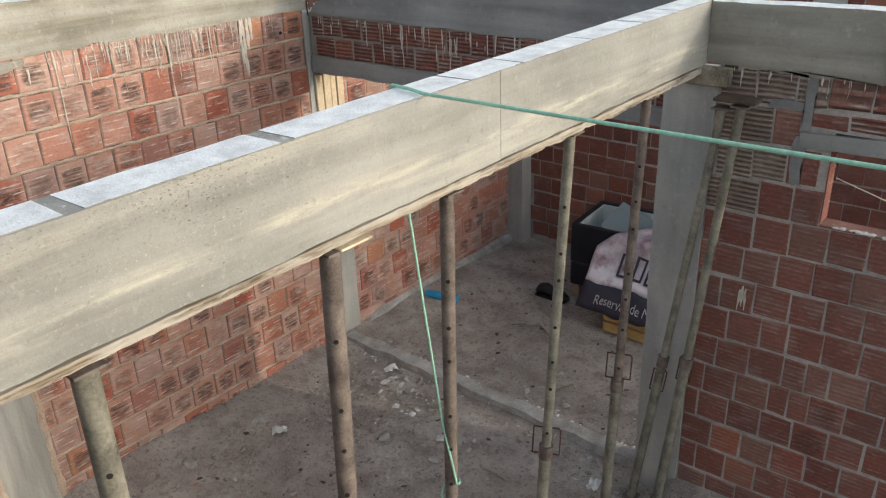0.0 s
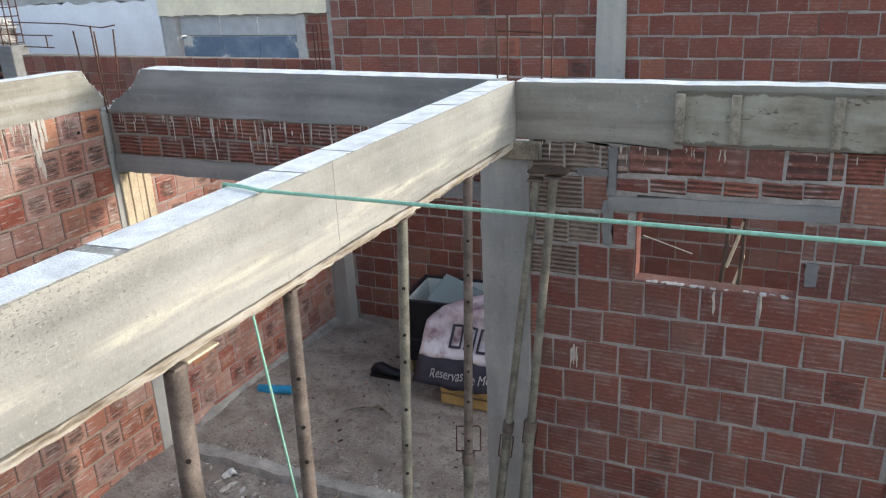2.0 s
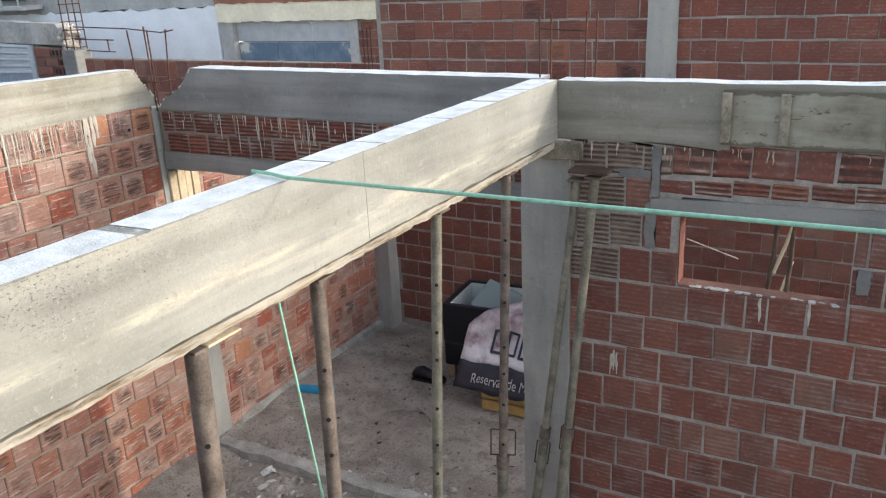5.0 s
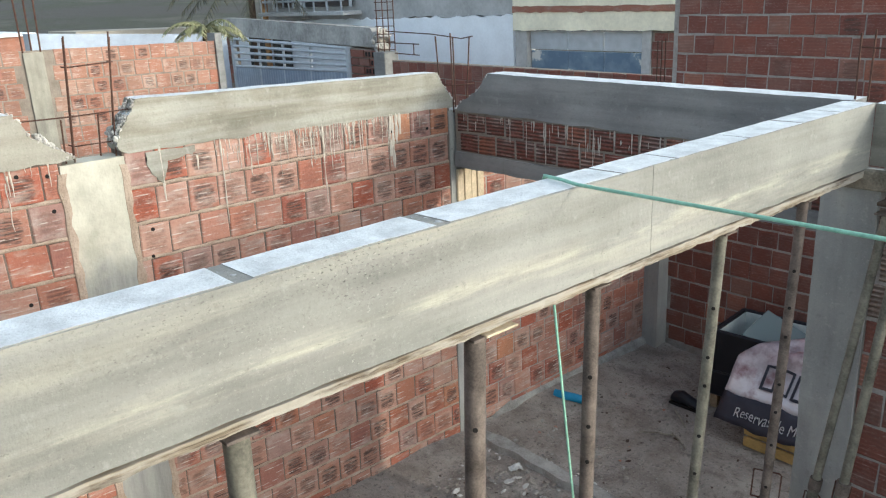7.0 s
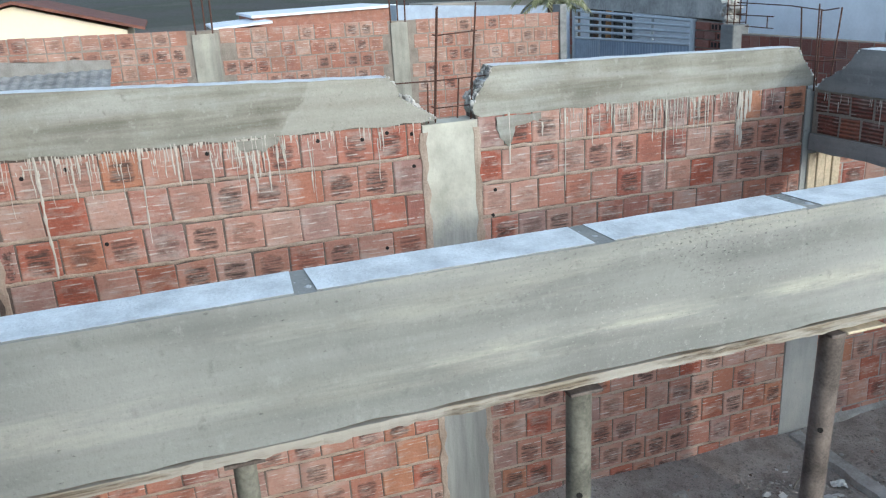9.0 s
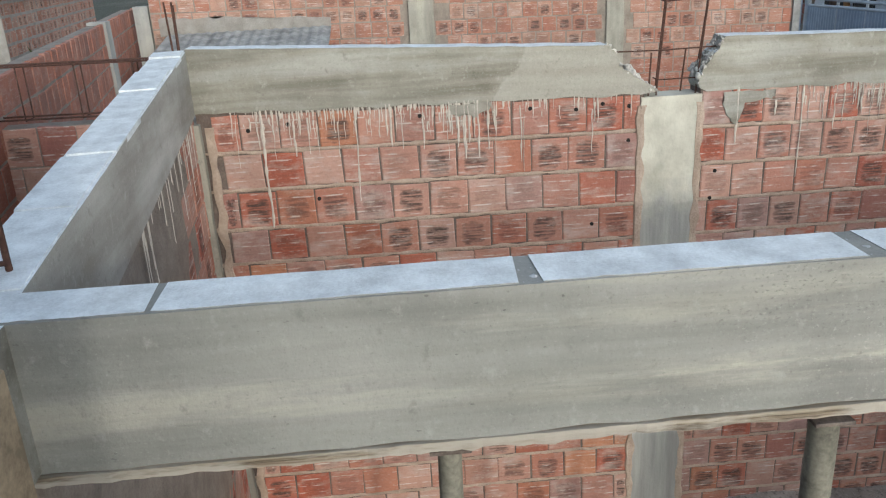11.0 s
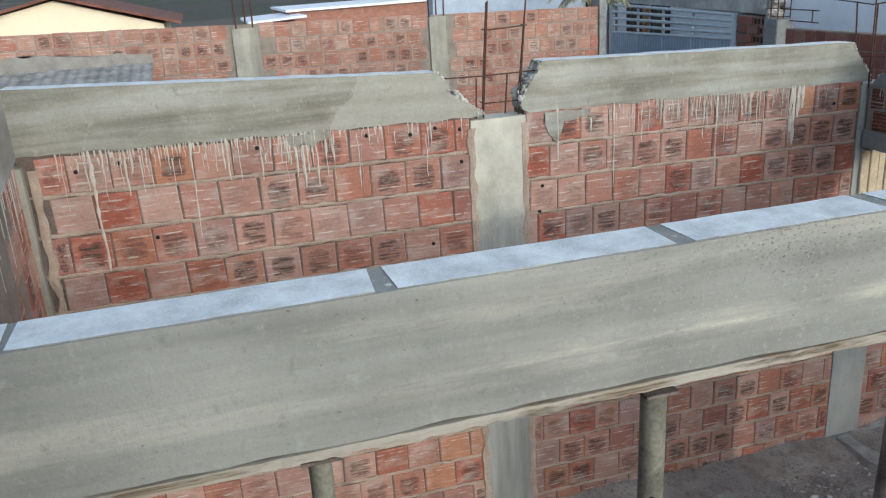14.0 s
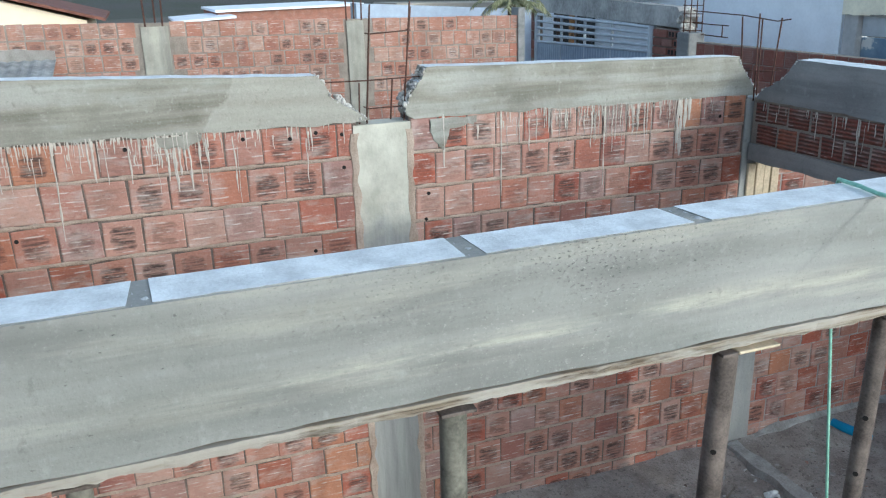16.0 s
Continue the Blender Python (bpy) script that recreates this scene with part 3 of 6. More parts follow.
def crumbled(label, line, out, seed, count=70, deep=0.12):
    """Loose gravel and torn cement standing out of a broken beam end, along a line of points."""
    t = thing("broken_edge", label, "rubble", at=line[0])
    bm = bmesh.new()
    rng = random.Random(seed)
    pts = [Vector(p) for p in line]
    for i in range(count):
        k = rng.randrange(len(pts) - 1)
        p = pts[k].lerp(pts[k + 1], rng.random()) - Vector(out) * (deep * rng.random() ** 2)
        p += Vector((rng.uniform(-0.004, 0.004), rng.uniform(-0.004, 0.004), rng.uniform(-0.006, 0.006)))
        bmesh.ops.create_icosphere(bm, subdivisions=1, radius=rng.uniform(0.004, 0.012), matrix=Matrix.Translation(p) @ pose(0, 0, 0, rng.uniform(0, 360), rng.uniform(0, 360), 0) @ Matrix.Diagonal((1, rng.uniform(0.5, 1), rng.uniform(0.5, 1), 1)))
    tagged(child("gravel", bm, M["rough"], t), kind="stuff")


crumbled("white torn cement along the broken beam end", [(XW + 0.012, 1.02, 2.905), (XW + 0.012, 1.06, 2.86), (XW + 0.012, 1.10, 2.77), (XW + 0.012, 1.19, 2.72), (XW + 0.012, 1.275, 2.66)], (1, 0, 0), 61)
crumbled("white torn cement along the corner of the broken beam", [(XW + 0.012, 3.69, 2.85), (XW + 0.012, 3.735, 2.79), (XW + 0.012, 3.79, 2.715), (XW + 0.012, 3.85, 2.64)], (1, 0, 0), 62, 55)
crumbled("grey torn cement along the broken cross beam end", [(-2.48, YC, 2.84), (-2.56, YC, 2.745), (-2.66, YC, 2.685), (-2.77, YC, 2.625)], (0, -1, 0), 63, 55)
crumbled("white torn cement along the broken beam end", [(XW + 0.012, 1.62, 2.90), (XW + 0.012, 1.59, 2.84), (XW + 0.012, 1.53, 2.765), (XW + 0.012, 1.5, 2.68)], (1, 0, 0), 64, 60)


def cast_column(x0, x1, y0, y1, z1, label, mat="column", seed=0, z0=-0.1):
    t = thing("column", label, "column", "cast columns", at=((x0 + x1) / 2, (y0 + y1) / 2, 0))
    bm = bmesh.new()
    levels = [z0 + (z1 - z0) * i / 16 for i in range(17)]
    rings = []
    for i, z in enumerate(levels):
        w = [0.008 * noise.noise((z * 4, seed, q)) for q in range(4)]
        rings.append([bm.verts.new(p) for p in ((x0 + w[0], y0 + w[1], z), (x1 + w[2] * 0.3, y0 + w[1], z), (x1 + w[2] * 0.3, y1 + w[3], z), (x0 + w[0], y1 + w[3], z))])
    for a, b in zip(rings, rings[1:]):
        for k in range(4):
            bm.faces.new((a[k], a[(k + 1) % 4], b[(k + 1) % 4], b[k]))
    bm.faces.new(rings[-1])
    child("shaft", bm, M[mat], t)
    return t


cast_column(XW - 0.15, XW + 0.012, 1.2, 1.525, 2.62, "pale cast concrete column with bleached upper part in the block wall", "column_bleached", 1)
cast_column(XW - 0.15, XW + 0.008, 3.80, 4.08, 2.575, "grey cast concrete corner column under the cross beam", "column", 2)
cast_column(XW - 0.15, XW + 0.05, YN - 0.16, YN + 0.02, 2.63, "cast concrete corner column with dried cement", "column_pale", 3)
cast_column(XW - 0.1, XW + 0.16, YB - 0.16, YB + 0.1, 2.47, "grey cast concrete column in the far corner", "column", 4)

# pale form boards still standing against the corner column
planks = thing("form_boards", "pale upright form boards nailed to the corner column", "boards", at=(XW + 0.03, 3.97, 1.5))
for i, (y0, y1, z1) in enumerate(((3.845, 3.905, 2.15), (3.912, 3.975, 2.16), (3.98, 4.03, 2.14), (4.038, 4.1, 2.15))):
    bm = bmesh.new()
    box(bm, XW + 0.011, XW + 0.03 + 0.004 * (i % 2), y0, y1, 1.52 + 0.02 * i, z1, 0.003)
    child("plank", bm, M["plank_pale"], planks)

# ---- the cross beam, its block strip and lintel ----
t = thing("roof_beam", "dark grey concrete ring beam across the opening with a broken end", "beam", "ring beams", at=(-1.4, YC, 2.57))
bm = bmesh.new()
outline = wavy(-2.79, 2.58, -0.12, 2.555, 0.05, 0.006, 11) + wavy(-0.12, 2.83, -2.48, 2.845, 0.05, 0.0015, 12) + jag([(-2.48, 2.845), (-2.52, 2.80), (-2.56, 2.74), (-2.66, 2.68), (-2.76, 2.63), (-2.79, 2.58)], 0.014, 13)[1:-1]
slab(bm, outline, (0, YC, 0), (1, 0, 0), 0.15, 1)
child("beam_body", bm, [M["beam_cross"], M["cap"]], t)

strip = thing("block_strip", "grooved red blocks between the cross beam and the lintel", "wall", kind="structure", at=(-1.5, YC, 2.3))
bm = bmesh.new()
slab(bm, [(-2.82, 2.29), (-0.12, 2.29), (-0.12, 2.57), (-2.82, 2.585)], (0, YC + 0.012, 0), (1, 0, 0), 0.12)
child("mortar_bed", bm, M["mortar"], strip)
t = thing("lintel", "grey cast concrete lintel over the wide opening", "lintel", at=(-1.5, YC, 2.19))
bm = bmesh.new()
slab(bm, wavy(-2.82, 2.18, -0.12, 2.2, 0.06, 0.004, 14) + wavy(-0.12, 2.29, -2.82, 2.292, 0.06, 0.004, 15), (0, YC - 0.004, 0), (1, 0, 0), 0.14)
child("lintel_body", bm, M["beam_cross"], t)

# ---- the north-east wall: column, beam, blocks, window ----
cast_column(-0.2, 0.06, YC - 0.07, YC + 0.16, 2.5, "tall grey cast concrete column under the beam crossing", "column", 5)
wall_ne = thing("wall_north_east", "dark red block wall with wide grey joints and a small window hole", "wall", kind="structure", at=(1.0, YC, 0))
WX0, WX1, WZ0, WZ1 = 0.60, 1.335, 1.872, 2.235
bm = bmesh.new()
for x0, x1, z0, z1 in ((0.06, WX0, -0.1, 2.56), (WX1, 4.1, -0.1, 2.56), (WX0, WX1, -0.1, WZ0), (WX0, WX1, 2.31, 2.56)):
    box(bm, x0, x1, YC - 0.051, YC + 0.04, z0, z1)
child("mortar_bed", bm, M["mortar_wall"], wall_ne, "grey mortar between the blocks")
t = thing("lintel", "slim grey concrete lintel above the window hole", "lintel", at=(0.97, YC, 2.24))
bm = bmesh.new()
slab(bm, wavy(0.465, 2.225, 1.474, 2.256, 0.08, 0.003, 3) + wavy(1.468, 2.328, 0.462, 2.295, 0.08, 0.003, 4), (0, YC - 0.066, 0), (1, 0, 0), 0.15)
child("lintel_body", bm, M["beam_cross"], t)
t = thing("roof_beam", "pale concrete ring beam running on from the crossing", "beam", "ring beams", at=(0.4, YC, 2.56))
bm = bmesh.new()
slab(bm, wavy(0.0, 2.555, 4.1, 2.585, 0.05, 0.005, 21) + wavy(4.1, 2.845, 0.0, 2.832, 0.05, 0.003, 22), (0, YC - 0.062, 0), (1, 0, 0), 0.12, 1)
child("beam_body", bm, [M["beam_right"], M["cap"]], t)
cast_column(1.812, 2.1, YC - 0.075, YC + 0.1, 2.55, "grey cast concrete column at the end of the red wall", "beam_cross", 6)

bm = bmesh.new()
box(bm, WX0 + 0.001, WX0 + 0.006, YC - 0.056, YC + 0.04, WZ0 + 0.012, WZ1 - 0.002, 0.001)
child("reveal_brick", bm, M["brick_dark"], wall_ne)
bm = bmesh.new()
box(bm, WX0 + 0.002, WX1 - 0.002, YC - 0.054, YC + 0.042, WZ0 - 0.004, WZ0 + 0.008, 0.002)
child("sill_brick", bm, M["brick_dark"], wall_ne)

t = thing("mortar_apron", "ragged grey cement smeared below the concrete beam", "mortar", at=(0.45, YC - 0.06, 2.55))
bm = bmesh.new()
edge = [(x, 2.545 + 0.014 * noise.noise((x * 9, 3, 1)) + 0.012 * noise.noise((x * 34, 5, 1))) for x in np.linspace(0.15, 0.8, 70)]
slab(bm, edge + [(0.8, 2.59), (0.15, 2.575)], (0, YC - 0.0615, 0), (1, 0, 0), 0.01)
child("smear", bm, M["beam_right"], t)
for x0, x1, z0, z1, sd in ((0.44, 0.49, 2.05, 2.27, 2), (0.30, 0.46, 2.395, 2.425, 3), (0.455, 0.50, 2.3, 2.54, 4), (1.36, 1.41, 1.95, 2.06, 5)):
    t = thing("mortar_smear", "grey cement slapped between the dark red blocks", "mortar", "mortar smears", at=((x0 + x1) / 2, YC - 0.06, z0))
    bm = bmesh.new()
    slab(bm, jag([(x0, z0), (x1, z0), (x1, z1), (x0, z1), (x0, z0)], 0.02, sd, 6)[:-1], (0, YC - 0.0595, 0), (1, 0, 0), 0.008)
    child("smear", bm, M["beam_cross"], t)

# formwork still nailed to the beam
form = thing("shuttering", "cement-stained plywood formwork with wooden cleats on the beam", "formwork", at=(1.5, YC - 0.08, 2.57))
bm = bmesh.new()
box(bm, 0.765, 3.3, YC - 0.084, YC - 0.066, 2.572, 2.812, 0.002)
kf = Nodes("stained_plywood")
fb = kf.ramp(kf.math("ADD", kf.math("MULTIPLY", kf.noise(3, 6), 0.6), kf.math("MULTIPLY", kf.noise(1, 4, kf.scaled((2.5, 9, 12))), 0.4)), [(0.38, (0.13, 0.11, 0.085)), (0.48, (0.26, 0.24, 0.19)), (0.6, (0.36, 0.35, 0.29))])
knot = kf.ramp(kf.noise(1, 5, kf.scaled((16, 10, 30)), 0.65), [(0.6, 0.0), (0.68, 0.85)])
fb = kf.mix(knot, fb, (0.07, 0.05, 0.035))
edge = kf.xyz(kf.coord.outputs["Object"])[2]
rim = kf.ramp(kf.math("ADD", kf.math("MULTIPLY", kf.math("ABSOLUTE", kf.math("SUBTRACT", edge, 2.69)), 7.0), kf.math("MULTIPLY", kf.noise(9, 5), 0.5)), [(0.95, 0.0), (1.15, 0.7)])
fb = kf.mix(rim, fb, (0.08, 0.065, 0.05))
child("board", bm, kf.done(fb, 0.85, kf.bump(kf.noise(40, 3), 0.5, 0.004)), form)
for x in (0.785, 1.02, 1.42, 1.80):
    bm = bmesh.new()
    box(bm, x - 0.02, x + 0.02, YC - 0.108, YC - 0.086, 2.585, 2.80, 0.003)
    child("cleat", bm, M["wood_grey"], form, "nailed wooden cleat")

# ---- unseen plain wall, added to close the east and shade the free beam's near end ----
east = thing("shade_wall_east", "unseen plain grey wall added to shade the free beam", "wall", kind="structure", at=(2.6, -1.6, 0))
bm = bmesh.new()
box(bm, 2.5, 2.7, -4.0, 0.25, -0.1, 4.4, 0.01)
child("wall_body", bm, M["plaster_grey"], east)

# ---- the far wall, shared by the back room and the yard behind ----
wall_far = thing("wall_north", "tall shaded red block wall with a cast column", "wall", kind="structure", at=(0, YB, 0))
bm = bmesh.new()
slab(bm, [(-2.74, -0.1), (6.0, -0.1), (6.0, 3.3), (-2.74, 3.3)], (0, YB, 0), (1, 0, 0), 0.2)
child("mortar_bed", bm, M["mortar_wall"], wall_far)
cast_column(-0.3, -0.075, YB - 0.03, YB + 0.1, 3.3, "grey cast concrete column in the tall red wall", "column", 8, 0.0)
cast_column(2.02, 2.3, YB - 0.03, YB + 0.1, 3.3, "grey cast concrete column in the tall red wall", "column", 9, 0.0)

# ---- the free beam ----
free = thing("roof_beam", "long free concrete beam with bleached streaks on props", "beam", "ring beams", at=(-0.07, 1.5, BOT))
bm = bmesh.new()
for y0, y1, x in ((-0.83, 2.132, 0.0), (2.1385, YC - 0.06, -0.003)):
    bm = bmesh.new()
    slab(bm, wavy(y0, 2.5375 + 0.003 * y0, y1, 2.5375 + 0.003 * y1, 0.04, 0.003, 31) + wavy(y1, TOP - 0.0025, y0, TOP - 0.0025, 0.04, 0.0004, 32), (x, 0, 0), (0, 1, 0), 0.14)
    child("beam_body", bm, M["beam"], free)
SEAMS = [-0.86, -0.55, 0.115, 0.746, 1.286, 1.99, 2.27, 2.72, 3.12, 3.45, 3.78]
for a, b in zip(SEAMS, SEAMS[1:]):
    bm = bmesh.new()
    rng = random.Random(int(a * 100))
    ga = 0.012 if -0.2 < a < 1.5 else 0.004
    gb = 0.032 if -0.2 < b < 1.5 else 0.006
    edge = [(-0.005 + 0.002 * noise.noise((y * 9, 1, 0)) + 0.003 * noise.noise((y * 60, 1, 0)) - 0.012 * max(0, noise.noise((y * 23, 4, 0)) - 0.15), y) for y in np.linspace(a + ga, b - gb, 40)]
    rear = [(-0.142 + 0.003 * noise.noise((y * 7, 5, 0)), y) for y in np.linspace(b - gb - rng.uniform(-0.012, 0.012), a + ga + rng.uniform(-0.01, 0.0), 18)]
    lo = [bm.verts.new((x, y, TOP - 0.008)) for x, y in edge + rear]
    hi = [bm.verts.new((x - 0.002 if i < 40 else x + 0.003, y, TOP - 0.0005 + 0.0015 * noise.noise((y * 9, x * 9, 0)))) for i, (x, y) in enumerate(edge + rear)]
    for i in range(len(lo)):
        bm.faces.new((lo[i], lo[(i + 1) % len(lo)], hi[(i + 1) % len(lo)], hi[i])).material_index = 1
    bmesh.ops.triangulate(bm, faces=[bm.faces.new(hi)])
    child("top_skin", bm, [M["cap"], M["beam"]], free, "smooth cement skin, coloured pale for the sky light")

for b in SEAMS[2:5]:
    bm = bmesh.new()
    rows = [[bm.verts.new((x, b - 0.035 + 0.05 * j / 4, TOP - 0.004 + 0.006 * noise.noise((x * 40, j * 0.9, b * 7)) - (0.006 if j in (0, 4) else 0))) for j in range(5)] for x in np.linspace(-0.138, -0.008, 14)]
    for p, q in zip(rows, rows[1:]):
        for k in range(4):
            bm.faces.new((p[k], p[k + 1], q[k + 1], q[k]))
    child("joint_mortar", bm, M["joint"], free, "rough grey mortar between the pale skins")

# bottom board of the formwork under it
board = thing("formwork_board", "splintered timber board under the free beam", "board", at=(-0.07, 1.5, 2.5))
bm = bmesh.new()
ys = np.linspace(-0.9, 3.72, 240)
prof = []
for y in ys:
    prof.append([bm.verts.new((x + dx * noise.noise((y * 26, x * 30, 2)), y, z + (0.007 * noise.noise((y * 11, x * 9, 3)) + 0.005 * noise.noise((y * 45, 1, 3)) - 0.012 * max(0, noise.noise((y * 5, 7, 3)) - 0.25) * 2 if 2.505 < z < 2.52 and x > 0 else 0))) for x, z, dx in ((0.004, 2.5305 + 0.0031 * (y + 0.9) + 0.002 * noise.noise((y * 3, 2, 9)), 0.005), (0.001, 2.511, 0.006), (-0.15, 2.502, 0.0), (-0.15, 2.53, 0.0))])
for a, b in zip(prof, prof[1:]):
    for k in range(4):
        bm.faces.new((a[k], a[(k + 1) % 4], b[(k + 1) % 4], b[k]))
bm.faces.new(prof[0])
bm.faces.new(prof[-1])
child("plank", bm, M["wood_pale"], board)

# ---- the near beam ----
near_a, near_b = Vector((0.0, -0.80, 0)), Vector((XW, YN, 0))
near = thing("roof_beam", "concrete ring beam with a pale stepped top", "beam", "ring beams", at=(-1.4, -0.95, 2.55))
bm = bmesh.new()
L = (near_b - near_a).length
slab(bm, wavy(-0.0, 2.54, L, 2.67, 0.05, 0.004, 41) + wavy(L, 2.985, 0.0, 2.82, 0.05, 0.0015, 42), near_a, near_b - near_a, 0.15, 1)
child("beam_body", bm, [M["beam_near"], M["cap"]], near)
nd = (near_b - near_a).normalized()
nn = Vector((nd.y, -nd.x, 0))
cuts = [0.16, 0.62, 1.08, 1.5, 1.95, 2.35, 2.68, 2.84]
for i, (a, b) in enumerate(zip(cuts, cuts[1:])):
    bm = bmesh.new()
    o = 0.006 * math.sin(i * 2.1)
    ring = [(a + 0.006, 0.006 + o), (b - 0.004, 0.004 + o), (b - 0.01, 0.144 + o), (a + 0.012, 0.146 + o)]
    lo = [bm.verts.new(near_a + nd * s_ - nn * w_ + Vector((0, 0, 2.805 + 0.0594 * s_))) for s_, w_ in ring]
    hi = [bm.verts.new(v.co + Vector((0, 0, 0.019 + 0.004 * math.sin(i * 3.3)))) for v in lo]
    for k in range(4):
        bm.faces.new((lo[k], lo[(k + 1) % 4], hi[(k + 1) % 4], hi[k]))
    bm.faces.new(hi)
    child("top_skin", bm, M["cap"], near, "smooth cement skin, coloured pale for the sky light")
wall_near = thing("wall_south", "red block wall under the near beam", "wall", kind="structure", at=(-1.4, -0.97, 0))
bm = bmesh.new()
slab(bm, [(0, -0.1), (L, -0.1), (L, 2.65), (0, 2.54)], near_a + Vector((0, -0.02, 0)), near_b - near_a, 0.12)
child("mortar_bed", bm, M["mortar"], wall_near)

# ---- block courses ----
left_joints = [2.045 - 0.1915 * k for k in range(11, 0, -1)] + [2.045, 2.245, 2.444, 2.645]


def left_shift(y, z):
    return z + (1.4 - y) * (0.011 if z > 2.2 else 0.006)


lay(wall_west, (XW, 3.80), -90, 2.275, left_joints, 0.1775, "brick_left", seed=3, shift=lambda s, z: left_shift(3.8 - s, z), gap=0.02, vgap=0.008, even=0.03,
    firsts=(0.166, 0.19, 0.15, 0.095, 0.17, 0.12, 0.06, 0.15))
lay(wall_west, (XW, 1.20), -90, 2.20, left_joints, 0.199, "brick_left", seed=4, shift=lambda s, z: left_shift(1.2 - s, z), gap=0.02, vgap=0.008, even=0.03,
    firsts=(0.09, 0.18, 0.12, 0.21, 0.1, 0.17, 0.06, 0.15))


def bed_joint(parent, y0, y1, z_of, seed):
    """Squeezed mortar of one bed joint: a ragged bead along the wall."""
    bm = bmesh.new()
    rows = []
    for y in np.linspace(y0, y1, int((y1 - y0) / 0.025)):
        z = z_of(y) + 0.003 * noise.noise((y * 3, seed, 0))
        up = 0.009 + 0.012 * noise.noise((y * 12, seed, 1)) + 0.006 * noise.noise((y * 50, seed, 2))
        dn = 0.009 + 0.012 * noise.noise((y * 12, seed, 5)) + 0.006 * noise.noise((y * 50, seed, 6))
        out = 0.0065 + 0.004 * noise.noise((y * 15, seed, 8))
        rows.append([bm.verts.new(p) for p in ((XW - 0.004, y, z + up + 0.004), (XW + out, y, z + up * 0.7), (XW + out + 0.002, y, z), (XW + out, y, z - dn * 0.7), (XW - 0.004, y, z - dn - 0.004))])
    for p, q in zip(rows, rows[1:]):
        for k in range(4):
            bm.faces.new((p[k], p[k + 1], q[k + 1], q[k]))
    child("bed_joint", bm, M["mortar_bed"], parent)


for i, z in enumerate(left_joints[1:-1]):
    bed_joint(wall_west, 1.53, 3.79, lambda y: left_shift(y, z), i)
    bed_joint(wall_west, YN + 0.02, 1.19, lambda y: left_shift(y, z), i + 40)
lay(west_back, (XW, 6.2), -90, 2.15, left_joints[:-1], 0.19, "brick_left", seed=5)
NE = 0.178          # course height of the north-east wall
low_joints = [1.703 + NE * k for k in range(-10, 2)]
side_joints = [low_joints[-1] + NE * k for k in range(4)] + [2.572]
upto = side_joints[:3]


def ne_mat(x1):
    return lambda a, z: "brick_washed" if (x1 - a < 0.47 and z > 1.8) or (z > 2.4 and x1 - a < 0.7) else "brick_strip" if z > 2.25 and (a * 7) % 1 < 0.6 else "brick_dark"


def ne_shift(x1):
    """The courses climb a little towards the east."""
    return lambda s, z: z + 0.03 * (x1 - s - 1.25) if z < 2.5 else z


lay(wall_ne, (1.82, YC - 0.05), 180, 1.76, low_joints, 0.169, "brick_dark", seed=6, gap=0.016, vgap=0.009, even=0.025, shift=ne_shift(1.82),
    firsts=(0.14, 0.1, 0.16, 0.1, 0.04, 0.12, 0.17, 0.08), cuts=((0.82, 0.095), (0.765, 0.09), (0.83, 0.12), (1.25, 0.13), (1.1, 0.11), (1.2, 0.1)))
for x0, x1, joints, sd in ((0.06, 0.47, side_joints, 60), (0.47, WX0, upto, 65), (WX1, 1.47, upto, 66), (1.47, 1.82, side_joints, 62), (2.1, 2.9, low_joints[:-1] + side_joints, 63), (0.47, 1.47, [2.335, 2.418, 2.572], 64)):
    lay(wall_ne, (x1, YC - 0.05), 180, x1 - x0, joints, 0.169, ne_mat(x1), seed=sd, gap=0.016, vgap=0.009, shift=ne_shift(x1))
lay(strip, (-0.12, YC + 0.012), 180, 2.68, [2.292, 2.43, 2.565], 0.18, "brick_strip", seed=7, gap=0.014)
far_joints = [3.249 - 0.159 * k for k in range(20, -1, -1)]
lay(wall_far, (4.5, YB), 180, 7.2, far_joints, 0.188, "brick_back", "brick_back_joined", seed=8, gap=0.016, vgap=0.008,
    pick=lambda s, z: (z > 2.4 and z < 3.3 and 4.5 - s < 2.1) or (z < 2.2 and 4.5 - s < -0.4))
lay(wall_near, (XW, YN - 0.018), 4.8, 2.7, left_joints, 0.19, "brick_left", seed=9)
M["wood_dark"] = plain("dark_weathered_timber", (0.085, 0.06, 0.045), 0.9, 0.5, 12)

